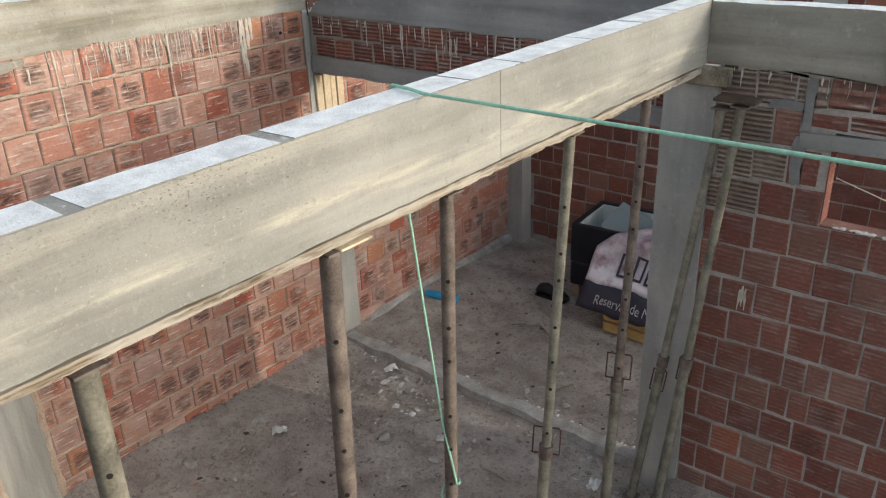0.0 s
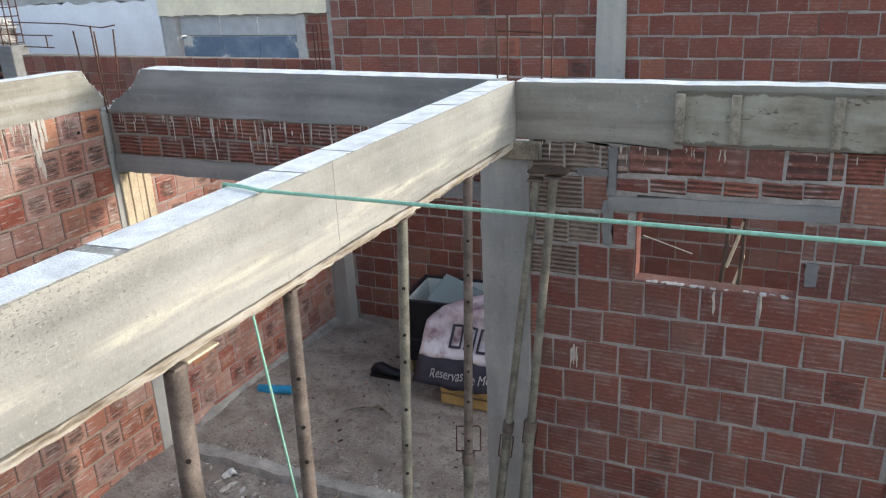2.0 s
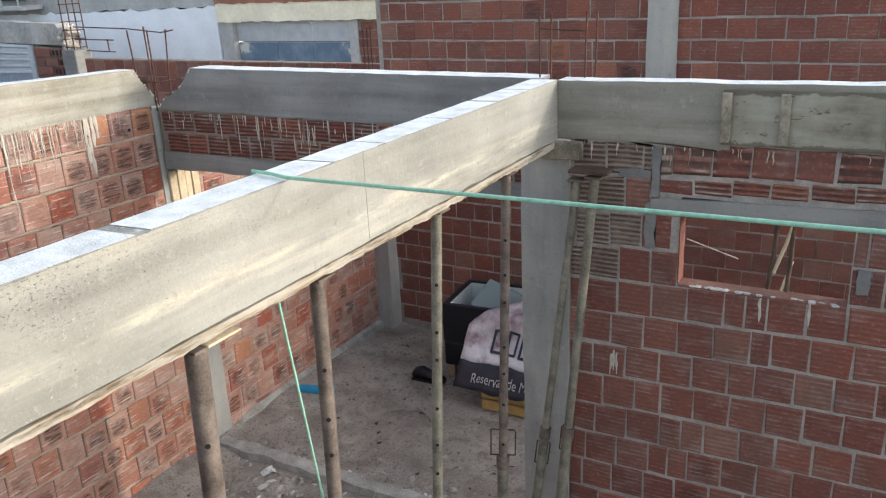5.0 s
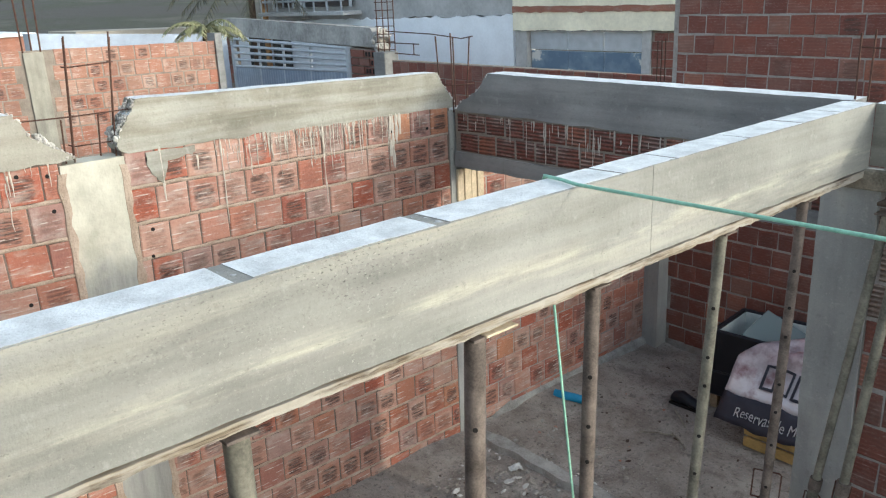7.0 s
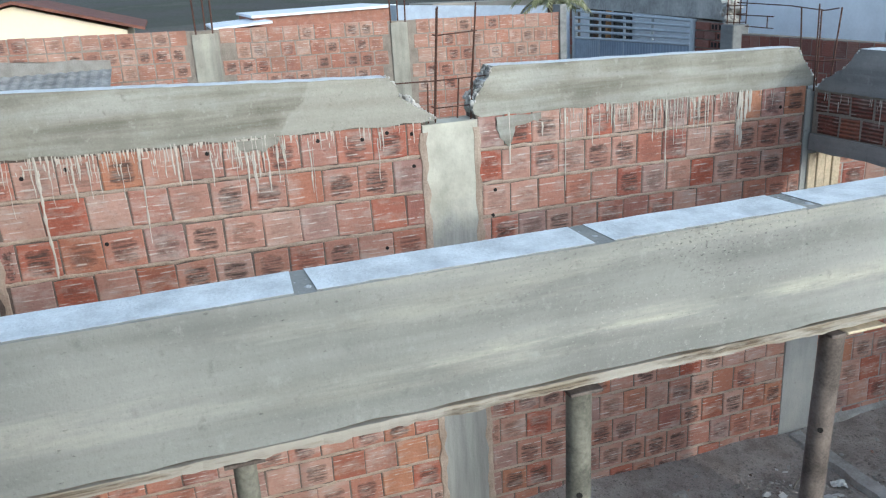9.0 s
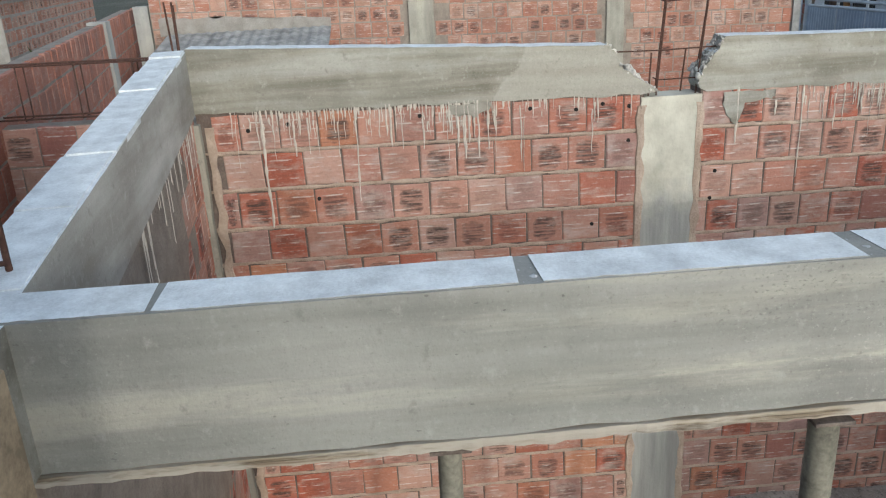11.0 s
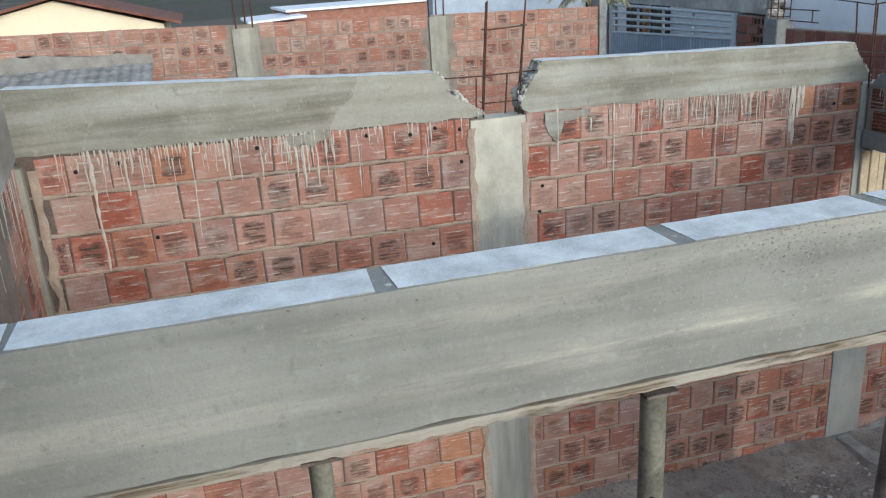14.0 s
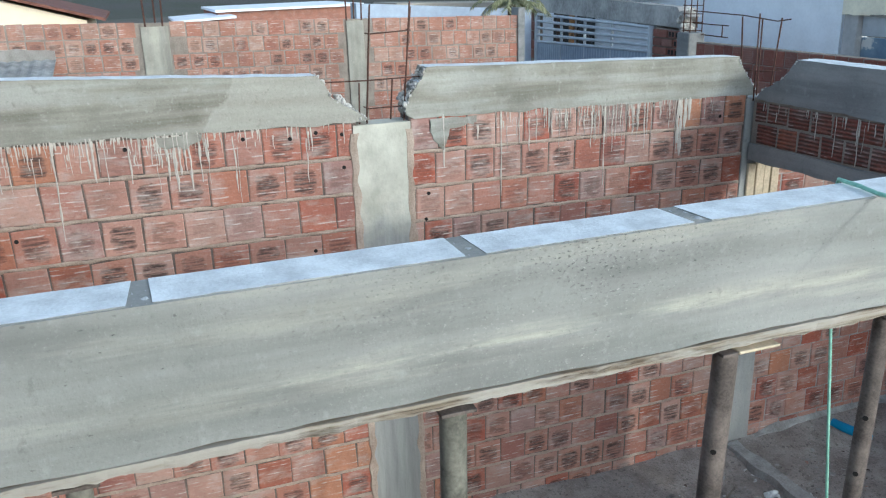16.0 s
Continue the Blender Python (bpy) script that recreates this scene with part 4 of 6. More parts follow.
# ---- telescopic props under the free beam ----
def prop(top, base, label, rust=False, handle_z=None, girth=0.024, holes=7):
    top, base = Vector(top), Vector(base)
    t = thing("steel_prop", label, "prop", "props under the beam", at=base)
    way = (top - base).normalized()
    L = (top - base).length
    cut = base + way * (L * 0.42)
    bm = bmesh.new()
    tube(bm, [base + way * 0.006, cut], girth * 1.25, 12)
    outer = child("outer_tube", bm, M["prop"], t)
    bm = bmesh.new()
    tube(bm, [cut - way * 0.02, top - way * 0.006], girth, 12)
    inner = child("inner_tube", bm, M["prop_rust" if rust else "prop"], t)
    bm = bmesh.new()
    tube(bm, [cut - way * 0.05, cut + way * 0.015], girth * 1.5, 12)
    child("collar", bm, M["prop_rust"], outer, "threaded rusty collar")
    for p in (base + way * 0.004, top - way * 0.004):
        bm = bmesh.new()
        box(bm, -0.04, 0.04, -0.04, 0.04, -0.004, 0.004, 0.001, Matrix.Translation(p))
        child("plate", bm, M["prop_rust"], t)
    side = (Vector((1.4, 0.1, 3.3)) - top)
    side = (side - way * side.dot(way)).normalized()
    for i in range(holes):
        p = cut + way * (0.12 + i * 1.2 / max(1, holes) + 0.03 * math.sin(i * 2.3 + top.y * 9))
        if (p - base).length < L - 0.05:
            bm = bmesh.new()
            tube(bm, [p + side * girth * 0.7, p + side * (girth + 0.0012)], 0.0075, 8)
            child("pin_hole", bm, M["hole"], inner, "dark pin hole")
    if handle_z:
        c = base + way * handle_z
        u = way.cross(side).normalized()
        bm = bmesh.new()
        w, h = (0.06 if holes else 0.035), 0.07
        tube(bm, [c + u * -w + way * -h, c + u * -w + way * h, c + u * (w - 0.01) + way * h, c + u * w + way * (h - 0.01), c + u * w + way * -h, c + u * -w + way * -h], 0.0042, 6)
        child("pin_handle", bm, M["rust"], outer, "bent steel pin handle")
    return t


prop((-0.06, -0.05, 2.495), (-0.06, -0.06, 0.0), "grey steel prop with pin holes under the beam")
prop((-0.04, 0.69, 2.495), (-0.02, 0.66, 0.0), "grey steel prop with pin holes under the beam", girth=0.03)
prop((-0.04, 1.398, 2.495), (-0.005, 1.275, 0.0), "brownish steel prop with pin holes under the beam", True, girth=0.03)
prop((-0.055, 1.917, 2.495), (-0.056, 1.844, 0.0), "rusty steel prop with green rope wound round it", True)
prop((-0.06, 2.666, 2.495), (-0.102, 2.516, 0.0), "blue-grey and rusty steel prop with a bent pin handle", False, 1.09, girth=0.022)
prop((-0.06, 3.297, 2.495), (-0.095, 3.177, 0.0), "rusty brown steel prop with a bent pin handle", True, 1.14, girth=0.022)
prop((0.155, 3.62, 2.40), (-0.14, 3.62, 0.0), "leaning grey steel prop beside the column", False, 0.87, 0.02, 0)
prop((0.24, 3.62, 2.42), (0.02, 3.62, 0.05), "leaning grey steel prop beside the red wall", False, 0.94, 0.022, 0)

t = thing("bearing_plank", "short dark plank on the leaning props", "plank", at=(0.22, 3.66, 2.42))
bm = bmesh.new()
box(bm, 0.12, 0.31, 3.58, 3.68, 2.432, 2.448, 0.003)
child("plank", bm, M["wood_dark"], t)
t = thing("packing_block", "cement-caked timber packing under the beam crossing", "packing", at=(0.0, 3.74, 2.45))
bm = bmesh.new()
box(bm, -0.13, 0.135, 3.73, 3.757, 2.455, 2.548, 0.006)
child("block", bm, M["wood_grey"], t)
t = thing("packing_board", "pale scrap board on a prop head", "board", at=(-0.02, 1.5, 2.49))
bm = bmesh.new()
box(bm, -0.1, 0.006, 1.40, 1.52, 2.491, 2.4985, 0.002)
child("board", bm, M["plank_pale"], t)

# ---- green rope ----
t = thing("rope", "taut green rope thrown over the free beam", "rope", at=(0.0, 1.77, 2.845))
bm = bmesh.new()
pts = [(-0.17, 1.815, 2.81), (-0.15, 1.80, 2.84), (-0.07, 1.785, 2.842), (0.0, 1.765, 2.842), (0.03, 1.764, 2.842)]
pts += [(x, 1.764 + 0.004 * x, 2.842 + 0.010 * x - 0.006 * math.sin(x)) for x in np.linspace(0.2, 4.5, 26)]
tube(bm, pts, 0.0052, 8)
child("strand", bm, M["rope"], t)
t = thing("rope", "slack green rope hanging from the beam to a prop", "rope", at=(-0.1, 1.78, 2.4))
bm = bmesh.new()
tube(bm, [(-0.165, 1.80, 2.82), (-0.162, 1.80, 2.55), (-0.1, 1.782, 2.48), (-0.094, 1.825, 2.1), (-0.09, 1.862, 1.79), (-0.07, 1.868, 1.6), (-0.03, 1.865, 1.45), (-0.024, 1.876, 1.36)], 0.0042, 8)
child("strand", bm, M["rope"], t)
bm = bmesh.new()
tube(bm, [(-0.055 + 0.034 * math.cos(a), 1.878 + 0.034 * math.sin(a), 1.36 - a * 0.017 + 0.012 * math.sin(a)) for a in np.linspace(0, 7.5, 50)], 0.005, 6)
child("coil", bm, M["rope"], t)
bm = bmesh.new()
tube(bm, [(-0.055 + 0.034 * math.cos(7.5), 1.878 + 0.034 * math.sin(7.5), 1.245), (-0.02, 1.86, 1.18), (-0.016, 1.86, 1.05), (-0.02, 1.86, 0.7), (-0.01, 1.85, 0.4), (-0.02, 1.84, 0.1), (0.04, 1.89, 0.02)], 0.005, 6)
child("loose_end", bm, M["rope"], t)


# ---- starter bars ----
def bars(name_label, rods, ties=(), r=0.005):
    base = rods[0][0]
    t = thing("starter_bars", name_label, "rebar", "starter bars", at=base)
    for p in rods:
        bm = bmesh.new()
        tube(bm, p, r, 6)
        child("rod", bm, M["rust"], t)
    for p in ties:
        bm = bmesh.new()
        tube(bm, p, r * 0.8, 5)
        child("tie", bm, M["rust"], t)
    return t


X1, X2 = XW - 0.03, XW - 0.11
bars("rusty starter bars rising from the wall column", [
    [(X1, 1.29, 2.6), (X1, 1.34, 3.24)], [(X2, 1.31, 2.6), (X2, 1.36, 3.23)], [(X1, 1.50, 2.6), (X1, 1.56, 3.25)], [(X2, 1.52, 2.6), (X2, 1.59, 3.22)],
    [(X1, 1.25, 2.62), (X1, 1.26, 2.84)], [(X2, 1.45, 2.62), (X2, 1.47, 2.84)]],
    [[(X1, 1.04, 2.855), (X1, 1.3, 2.85), (X1, 1.7, 2.855)], [(X2, 1.3, 2.7), (X1, 1.3, 2.7), (X1, 1.52, 2.7), (X2, 1.52, 2.7)],
     [(X2, 1.33, 3.09), (X1, 1.33, 3.09), (X1, 1.56, 3.1), (X2, 1.56, 3.1)]])
bars("rusty starter bars above the broken beam corner", [
    [(-2.93, 3.82, 2.56), (-2.95, 3.80, 3.08)], [(-2.83, 3.84, 2.56), (-2.84, 3.84, 3.1)], [(-2.93, 3.95, 2.56), (-2.95, 3.96, 3.06)], [(-2.83, 3.96, 2.56), (-2.8, 3.98, 3.07)]],
    [[(-2.96, 3.8, 2.75), (-2.8, 3.85, 2.75), (-2.78, 3.99, 2.75)]])
bars("rusty starter bars above the beam crossing", [
    [(-0.13, 3.86, 2.8), (-0.135, 3.87, 3.12)], [(-0.11, 3.95, 2.8), (-0.11, 3.96, 3.13)], [(0.1, 3.86, 2.8), (0.105, 3.87, 3.14)], [(0.12, 3.95, 2.8), (0.125, 3.96, 3.13)]],
    [[(-0.13, 3.87, 3.06), (0.11, 3.87, 3.05)]])
bars("rusty starter bars in the far corner", [
    [(-2.86, 6.3, 2.4), (-2.86, 6.3, 2.88)], [(-2.78, 6.3, 2.4), (-2.78, 6.3, 2.9)], [(-2.9, 6.42, 2.4), (-2.9, 6.42, 2.88)]])
bars("rusty starter bars standing at the near corner", [
    [(-2.94, -1.12, 2.95), (-2.95, -1.12, 3.2)], [(-2.86, -1.13, 2.95), (-2.86, -1.14, 3.22)], [(-2.84, -1.1, 2.95), (-2.84, -1.1, 3.22)]])
bars("thick rusty starter bars standing in the beam stub", [
    [(-0.25, -0.875, 2.8), (-0.255, -0.877, 3.04)], [(-0.235, -0.915, 2.8), (-0.24, -0.918, 3.04)], [(-0.2, -0.965, 2.8), (-0.205, -0.97, 3.02)]],
    [[(-0.25, -0.875, 2.856), (-0.235, -0.915, 2.856), (-0.2, -0.965, 2.856)]], 0.007)
rods = [[(-2.9 - 0.1 * i, -1.15, z), (-2.9 - 0.1 * i, -3.4, z + 0.02)] for i in range(2) for z in (2.69, 2.95)]
bars("rusty beam cage running off the near corner", rods,
     [[(-2.9, y, 2.69), (-2.9, y, 2.95), (-3.0, y, 2.95), (-3.0, y, 2.69), (-2.9, y, 2.69)] for y in np.arange(-1.35, -3.4, -0.28)])

# ---- near end of the free beam ----
t = thing("beam_stub", "short pale concrete stub behind the beam crossing", "stub", at=(-0.15, -1.03, 2.5))
bm = bmesh.new()
box(bm, -0.27, -0.04, -1.1, -0.955, 2.5, 2.852, 0.008)
child("stub", bm, M["beam_right"], t)
t = thing("roof_beam", "concrete ring beam running on past the free beam", "beam", "ring beams", at=(0.4, -0.87, 2.54))
bm = bmesh.new()
slab(bm, wavy(0.0, 2.54, 0.95, 2.54, 0.05, 0.004, 51) + wavy(0.0 + 0.95, 2.83, 0.0, 2.83, 0.05, 0.004, 52), (0.95, -0.745, 0), (-1, -0.04, 0), 0.15, 1)
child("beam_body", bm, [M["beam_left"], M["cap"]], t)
t = thing("shuttering", "tan plywood formwork smeared with cement beside the beam", "formwork", at=(0.4, -0.75, 2.3))
bm = bmesh.new()
box(bm, 0.15, 0.92, -0.742, -0.722, 2.2, 2.826, 0.003)
child("board", bm, M["wood"], t)
bm = bmesh.new()
box(bm, 0.3, 0.345, -0.72, -0.70, 2.25, 2.80, 0.004)
child("cleat", bm, M["wood_grey"], t)


# ---- cement drips below the beams ----
def drips(label, spots, at):
    t = tagged(new("cement_drips"), label, "stain", kind="stuff")
    t.location = at
    bm = bmesh.new()
    for origin, along, out, length, width in spots:
        o, a, n = Vector(origin), Vector(along), Vector(out)
        k = max(3, int(length / 0.03))
        rows = []
        for i in range(k + 1):
            f = i / k
            w = width * (0.4 + 0.9 * abs(noise.noise((o.y * 31 + o.x * 17, f * length * 25, 0)) * 1.6)) * (1 - 0.25 * f) * (0.55 if f > 0.97 else 1)
            c = o + a * (0.007 * noise.noise((f * 3, o.y * 40 + o.x * 30, 1))) - Vector((0, 0, length * f))
            rows.append([bm.verts.new(c - a * w), bm.verts.new(c + n * 0.002), bm.verts.new(c + a * w)])
        for p, q in zip(rows, rows[1:]):
            bm.faces.new((p[0], p[1], q[1], q[0]))
            bm.faces.new((p[1], p[2], q[2], q[1]))
    ob = child("drip_runs", bm, M["drip"], t)
    return t


rng = random.Random(77)
spots = []
for i in range(420):
    y = rng.choice((rng.gauss(2.95, 0.22), rng.gauss(2.3, 0.25), rng.uniform(-0.9, 1.15), rng.gauss(0.2, 0.2), rng.gauss(-0.5, 0.2), rng.gauss(2.95, 0.3)))
    if not (-0.95 < y < 1.18 or 1.6 < y < 3.6):
        continue
    spots.append(((XW + 0.009, y, left_bot(y) + 0.012 - (0 if rng.random() < 0.7 else rng.uniform(0, 0.1))), (0, 1, 0), (1, 0, 0), min(0.3, 0.02 + rng.expovariate(16)), rng.uniform(0.002, 0.0065)))
for y, l, w in ((-0.75, 0.62, 0.009), (3.3, 0.36, 0.016), (3.33, 0.2, 0.02), (-0.28, 0.5, 0.007), (2.07, 0.5, 0.006), (0.35, 0.3, 0.008), (0.3, 0.22, 0.009), (2.75, 0.5, 0.007), (1.72, 0.3, 0.012), (0.2, 0.16, 0.008), (0.24, 0.24, 0.007), (0.28, 0.3, 0.009), (0.33, 0.2, 0.007), (0.4, 0.26, 0.006), (-0.1, 0.22, 0.007), (-0.12, 0.16, 0.01), (3.28, 0.28, 0.012), (3.36, 0.14, 0.02)):
    spots.append(((XW + 0.011, y, left_bot(y) + 0.01), (0, 1, 0), (1, 0, 0), l, w))
drips("pale dried cement runs down the orange blocks", spots, (XW, 1.4, 2.5))
spots = []
for i in range(60):
    x = rng.uniform(-2.75, -0.3)
    spots.append(((x, YC + 0.003, 2.565 - (0 if rng.random() < 0.6 else rng.uniform(0, 0.1))), (1, 0, 0), (0, -1, 0), min(0.26, 0.03 + rng.expovariate(14)), rng.uniform(0.003, 0.008)))
drips("pale cement runs over the grooved block strip", spots, (-1.4, YC, 2.5))
spots = []
for i in range(40):
    s = rng.uniform(0.3, 2.7)
    p = near_a + (near_b - near_a).normalized() * s
    spots.append(((p.x, p.y - 0.006, 2.56 + 0.038 * s), (-1, -0.08, 0), (-0.08, 1, 0), min(0.3, 0.05 + rng.expovariate(9)), rng.uniform(0.004, 0.01)))
drips("pale cement runs below the near beam", spots, (-1.4, -0.95, 2.5))
spots = []
for i in range(22):
    x = rng.choice((rng.uniform(0.1, 0.75), rng.uniform(0.8, 1.8)))
    spots.append(((x, YC - 0.06, 2.55), (1, 0, 0), (0, -1, 0), min(0.1, 0.02 + rng.expovariate(30)), rng.uniform(0.002, 0.005)))
for x, z in ((0.30, 1.475), (0.315, 1.46), (0.285, 1.45), (0.98, 1.87), (1.19, 1.88)):
    spots.append(((x, YC - 0.058, z), (1, 0, 0), (0, -1, 0), 0.12, 0.008))
drips("pale cement runs on the dark red blocks", spots, (0.9, YC, 2.5))

# mortar left on the window sill, and the sticks in the hole
t = thing("sill_mortar", "lumpy white mortar along the window sill", "mortar", at=(0.97, YC - 0.03, 1.9))
bm = bmesh.new()
for i in range(40):
    x = rng.choice((rng.uniform(WX0 + 0.02, WX0 + 0.3), rng.uniform(WX0 + 0.02, WX1 - 0.02)))
    bmesh.ops.create_icosphere(bm, subdivisions=1, radius=rng.uniform(0.006, 0.014), matrix=pose(x, YC - 0.05 + rng.uniform(-0.006, 0.012), WZ0 + 0.006) @ Matrix.Diagonal((1.6, 1, 0.6, 1)))
lumps = child("mortar_bead", bm, plain("white_mortar", (0.5, 0.485, 0.455), 0.9, 0.15, 30), t)
tagged(lumps, kind="stuff")
for x0, z0, x1, z1, r in ((1.0, 1.9, 1.02, 2.235, 0.011), (1.02, 1.98, 1.09, 2.24, 0.009), (1.06, 1.9, 1.09, 2.04, 0.009), (1.08, 1.9, 1.085, 2.235, 0.011)):
    t = thing("stick", "rough weathered stick propped in the window hole", "stick", "window sticks", at=(x0, YC, z0))
    bm = bmesh.new()
    tube(bm, [(x0, YC - 0.01, z0), ((x0 + x1) / 2 + 0.004, YC, (z0 + z1) / 2), (x1, YC + 0.01, z1)], r, 6)
    child("stick_body", bm, M["plank_pale" if z1 - z0 < 0.3 else "wood_dark"], t)
t = thing("wire", "thin pale wire across the window hole", "wire", at=(0.63, YC, 2.1))
bm = bmesh.new()
tube(bm, [(0.63, YC - 0.02, 2.1), (0.86, YC + 0.01, 2.02)], 0.003, 5)
child("wire_strand", bm, M["drip"], t)

# ---- floor: footing strip and rubble ----
M["footing"] = mortar_look("dusty_footing", (0.22, 0.21, 0.19), (0.47, 0.46, 0.43))
t = thing("footing_strip", "broken grey concrete footing strip across the floor", "footing", kind="structure", at=(-1.5, 3.9, 0))
bm = bmesh.new()
xs = np.linspace(-2.8, -0.2, 50)
prof = []
for x in xs:
    a = 3.86 + 0.025 * noise.noise((x * 5, 0, 0))
    b = 3.96 + 0.03 * noise.noise((x * 5, 4, 0))
    h = 0.05 + 0.02 * noise.noise((x * 4, 8, 0))
    prof.append([bm.verts.new(p) for p in ((x, a - 0.015, -0.02), (x, a, h), (x, b, h + 0.005), (x, b + 0.012, -0.02))])
for p, q in zip(prof, prof[1:]):
    for k in range(3):
        bm.faces.new((p[k], p[k + 1], q[k + 1], q[k]))
child("strip_body", bm, M["footing"], t)
bm = bmesh.new()
ys = np.linspace(4.05, YB, 40)
prof = []
for y in ys:
    w = 0.09 + 0.04 * noise.noise((y * 4, 2, 0))
    prof.append([bm.verts.new(p) for p in ((XW, y, 0.1 * min(1, (y - 4.0) * 3)), (XW + 0.04, y, 0.075 * min(1, (y - 4.0) * 3) + 0.02 * noise.noise((y * 5, 1, 0))), (XW + w * 0.8, y, -0.02))])
for p, q in zip(prof, prof[1:]):
    for k in range(2):
        bm.faces.new((p[k], p[k + 1], q[k + 1], q[k]))
t = thing("plinth", "rough mortar fillet along the wall foot", "plinth", kind="structure", at=(XW, 5.2, 0))
child("fillet", bm, M["footing"], t)


M["crumb"] = plain("dusty_crumb", (0.27, 0.245, 0.215), 0.95, 0.45, 12)
M["chip_white"] = plain("white_mortar_chip", (0.58, 0.57, 0.54), 0.95, 0.25, 12)
M["crumb_pale"] = plain("dusty_concrete_chip", (0.36, 0.345, 0.315), 0.95, 0.3, 12)


def rubble(label, count, area, sizes, mat, seed, flat=0.55):
    t = tagged(new("rubble"), label, "rubble", kind="stuff")
    t.location = ((area[0] + area[1]) / 2, (area[2] + area[3]) / 2, 0)
    rng = random.Random(seed)
    verts, faces = [], []
    ico = bmesh.new()
    bmesh.ops.create_icosphere(ico, subdivisions=1, radius=1)
    iv = [v.co.copy() for v in ico.verts]
    inf = [tuple(v.index for v in f.verts) for f in ico.faces]
    ico.free()
    for i in range(count):
        x, y = rng.uniform(*area[:2]), rng.uniform(*area[2:])
        if noise.noise((x * 1.7, y * 1.7, seed)) < rng.uniform(-0.5, 0.25):
            continue
        r = sizes[0] + (sizes[1] - sizes[0]) * rng.random() ** 3
        m = pose(x, y, 0.03 * noise.fractal((x * 1.3, y * 1.3, 0), 1.0, 2.0, 5) + r * flat * 0.5, rng.uniform(-20, 20), rng.uniform(-20, 20), rng.uniform(0, 360)) @ Matrix.Diagonal((r, r * rng.uniform(0.5, 0.95), r * flat, 1))
        n = len(verts)
        for v in iv:
            verts.append(tuple(m @ (v * rng.uniform(0.4, 1.25))))
        faces += [tuple(n + k for k in f) for f in inf]
    me = bpy.data.meshes.new("stones")
    me.from_pydata(verts, [], faces)
    me.materials.append(M[mat] if isinstance(mat, str) else mat)
    ob = new("stones", me)
    ob.parent = t
    ob.matrix_parent_inverse = Matrix.Translation(t.location).inverted()


rubble("dark dry leaves and splinters trodden into the earth", 900, (-2.7, 0.2, 0.6, 6.2), (0.006, 0.03), "wood_dark", 9, 0.18)
rubble("grey mortar crumbs and stones strewn over the earth", 4600, (-2.8, 0.6, 0.2, 6.2), (0.004, 0.032), "crumb", 1, 0.35)
rubble("broken red brick bits on the earth floor", 220, (-2.8, 0.4, 0.5, 6.1), (0.006, 0.022), "brick_far_joined", 2)
rubble("pale broken concrete chunks on the earth floor", 110, (-2.75, 0.3, 1.6, 4.2), (0.012, 0.06), "crumb_pale", 3, 0.35)
rubble("white broken lumps along the footing strip", 240, (-2.6, -0.2, 3.93, 4.04), (0.008, 0.03), "chip_white", 6, 0.5)
rubble("broken mortar and litter heaped beside the wall", 420, (-2.75, -1.6, 2.9, 3.85), (0.006, 0.045), "crumb", 7, 0.3)
rubble("pale chips heaped beside the wall", 70, (-2.7, -1.7, 3.2, 3.85), (0.01, 0.05), "chip_white", 8, 0.25)
rubble("small debris heaped along the footing", 420, (-2.8, -0.3, 3.3, 4.5), (0.005, 0.032), "crumb_pale", 4, 0.3)
for x, y, r in ((-2.2, 3.75, 20), (-2.05, 3.9, 50), (-1.35, 3.35, 10), (-2.3, 2.75, 70), (-0.35, 3.55, 30)):
    t = thing("paper_scrap", "crumpled white scrap lying in the dust", "litter", "litter", at=(x, y, 0.02))
    bm = bmesh.new()
    g = [[bm.verts.new((x + 0.10 * (i / 4 - 0.5) * math.cos(r) - 0.07 * (j / 4 - 0.5) * math.sin(r), y + 0.10 * (i / 4 - 0.5) * math.sin(r) + 0.07 * (j / 4 - 0.5) * math.cos(r), 0.03 + 0.03 * noise.noise((i * 0.9 + x, j * 0.9 + y, 0)))) for j in range(5)] for i in range(5)]
    for i in range(4):
        for j in range(4):
            bm.faces.new((g[i][j], g[i + 1][j], g[i + 1][j + 1], g[i][j + 1]))
    child("sheet", bm, plain("dirty_paper", (0.55, 0.55, 0.53), 0.9, 0.2, 20), t)

rng = random.Random(91)
for i in range(16):
    x, y, a = rng.uniform(-2.5, -0.4), rng.uniform(3.0, 6.0), rng.uniform(0, 3.1)
    l = rng.uniform(0.06, 0.16)
    t = thing("twig", "thin dry splinter of wood in the dust", "twig", "splinters", at=(x, y, 0.02))
    bm = bmesh.new()
    tube(bm, [(x - l * math.cos(a), y - l * math.sin(a), 0.025), (x, y, 0.035), (x + l * math.cos(a), y + l * math.sin(a), 0.025)], 0.006, 5)
    child("splinter", bm, M["wood_grey"], t)

# ---- back room things ----
t = thing("pipe", "bright blue plastic pipe offcut on the ground", "pipe", at=(-2.6, 4.84, 0.03))
bm = bmesh.new()
tube(bm, [(-2.72, 4.78, 0.06), (-2.44, 4.86, 0.06)], 0.036, 14)
child("tube", bm, plain("blue_plastic", (0.03, 0.26, 0.48), 0.5, 0.15, 10), t)

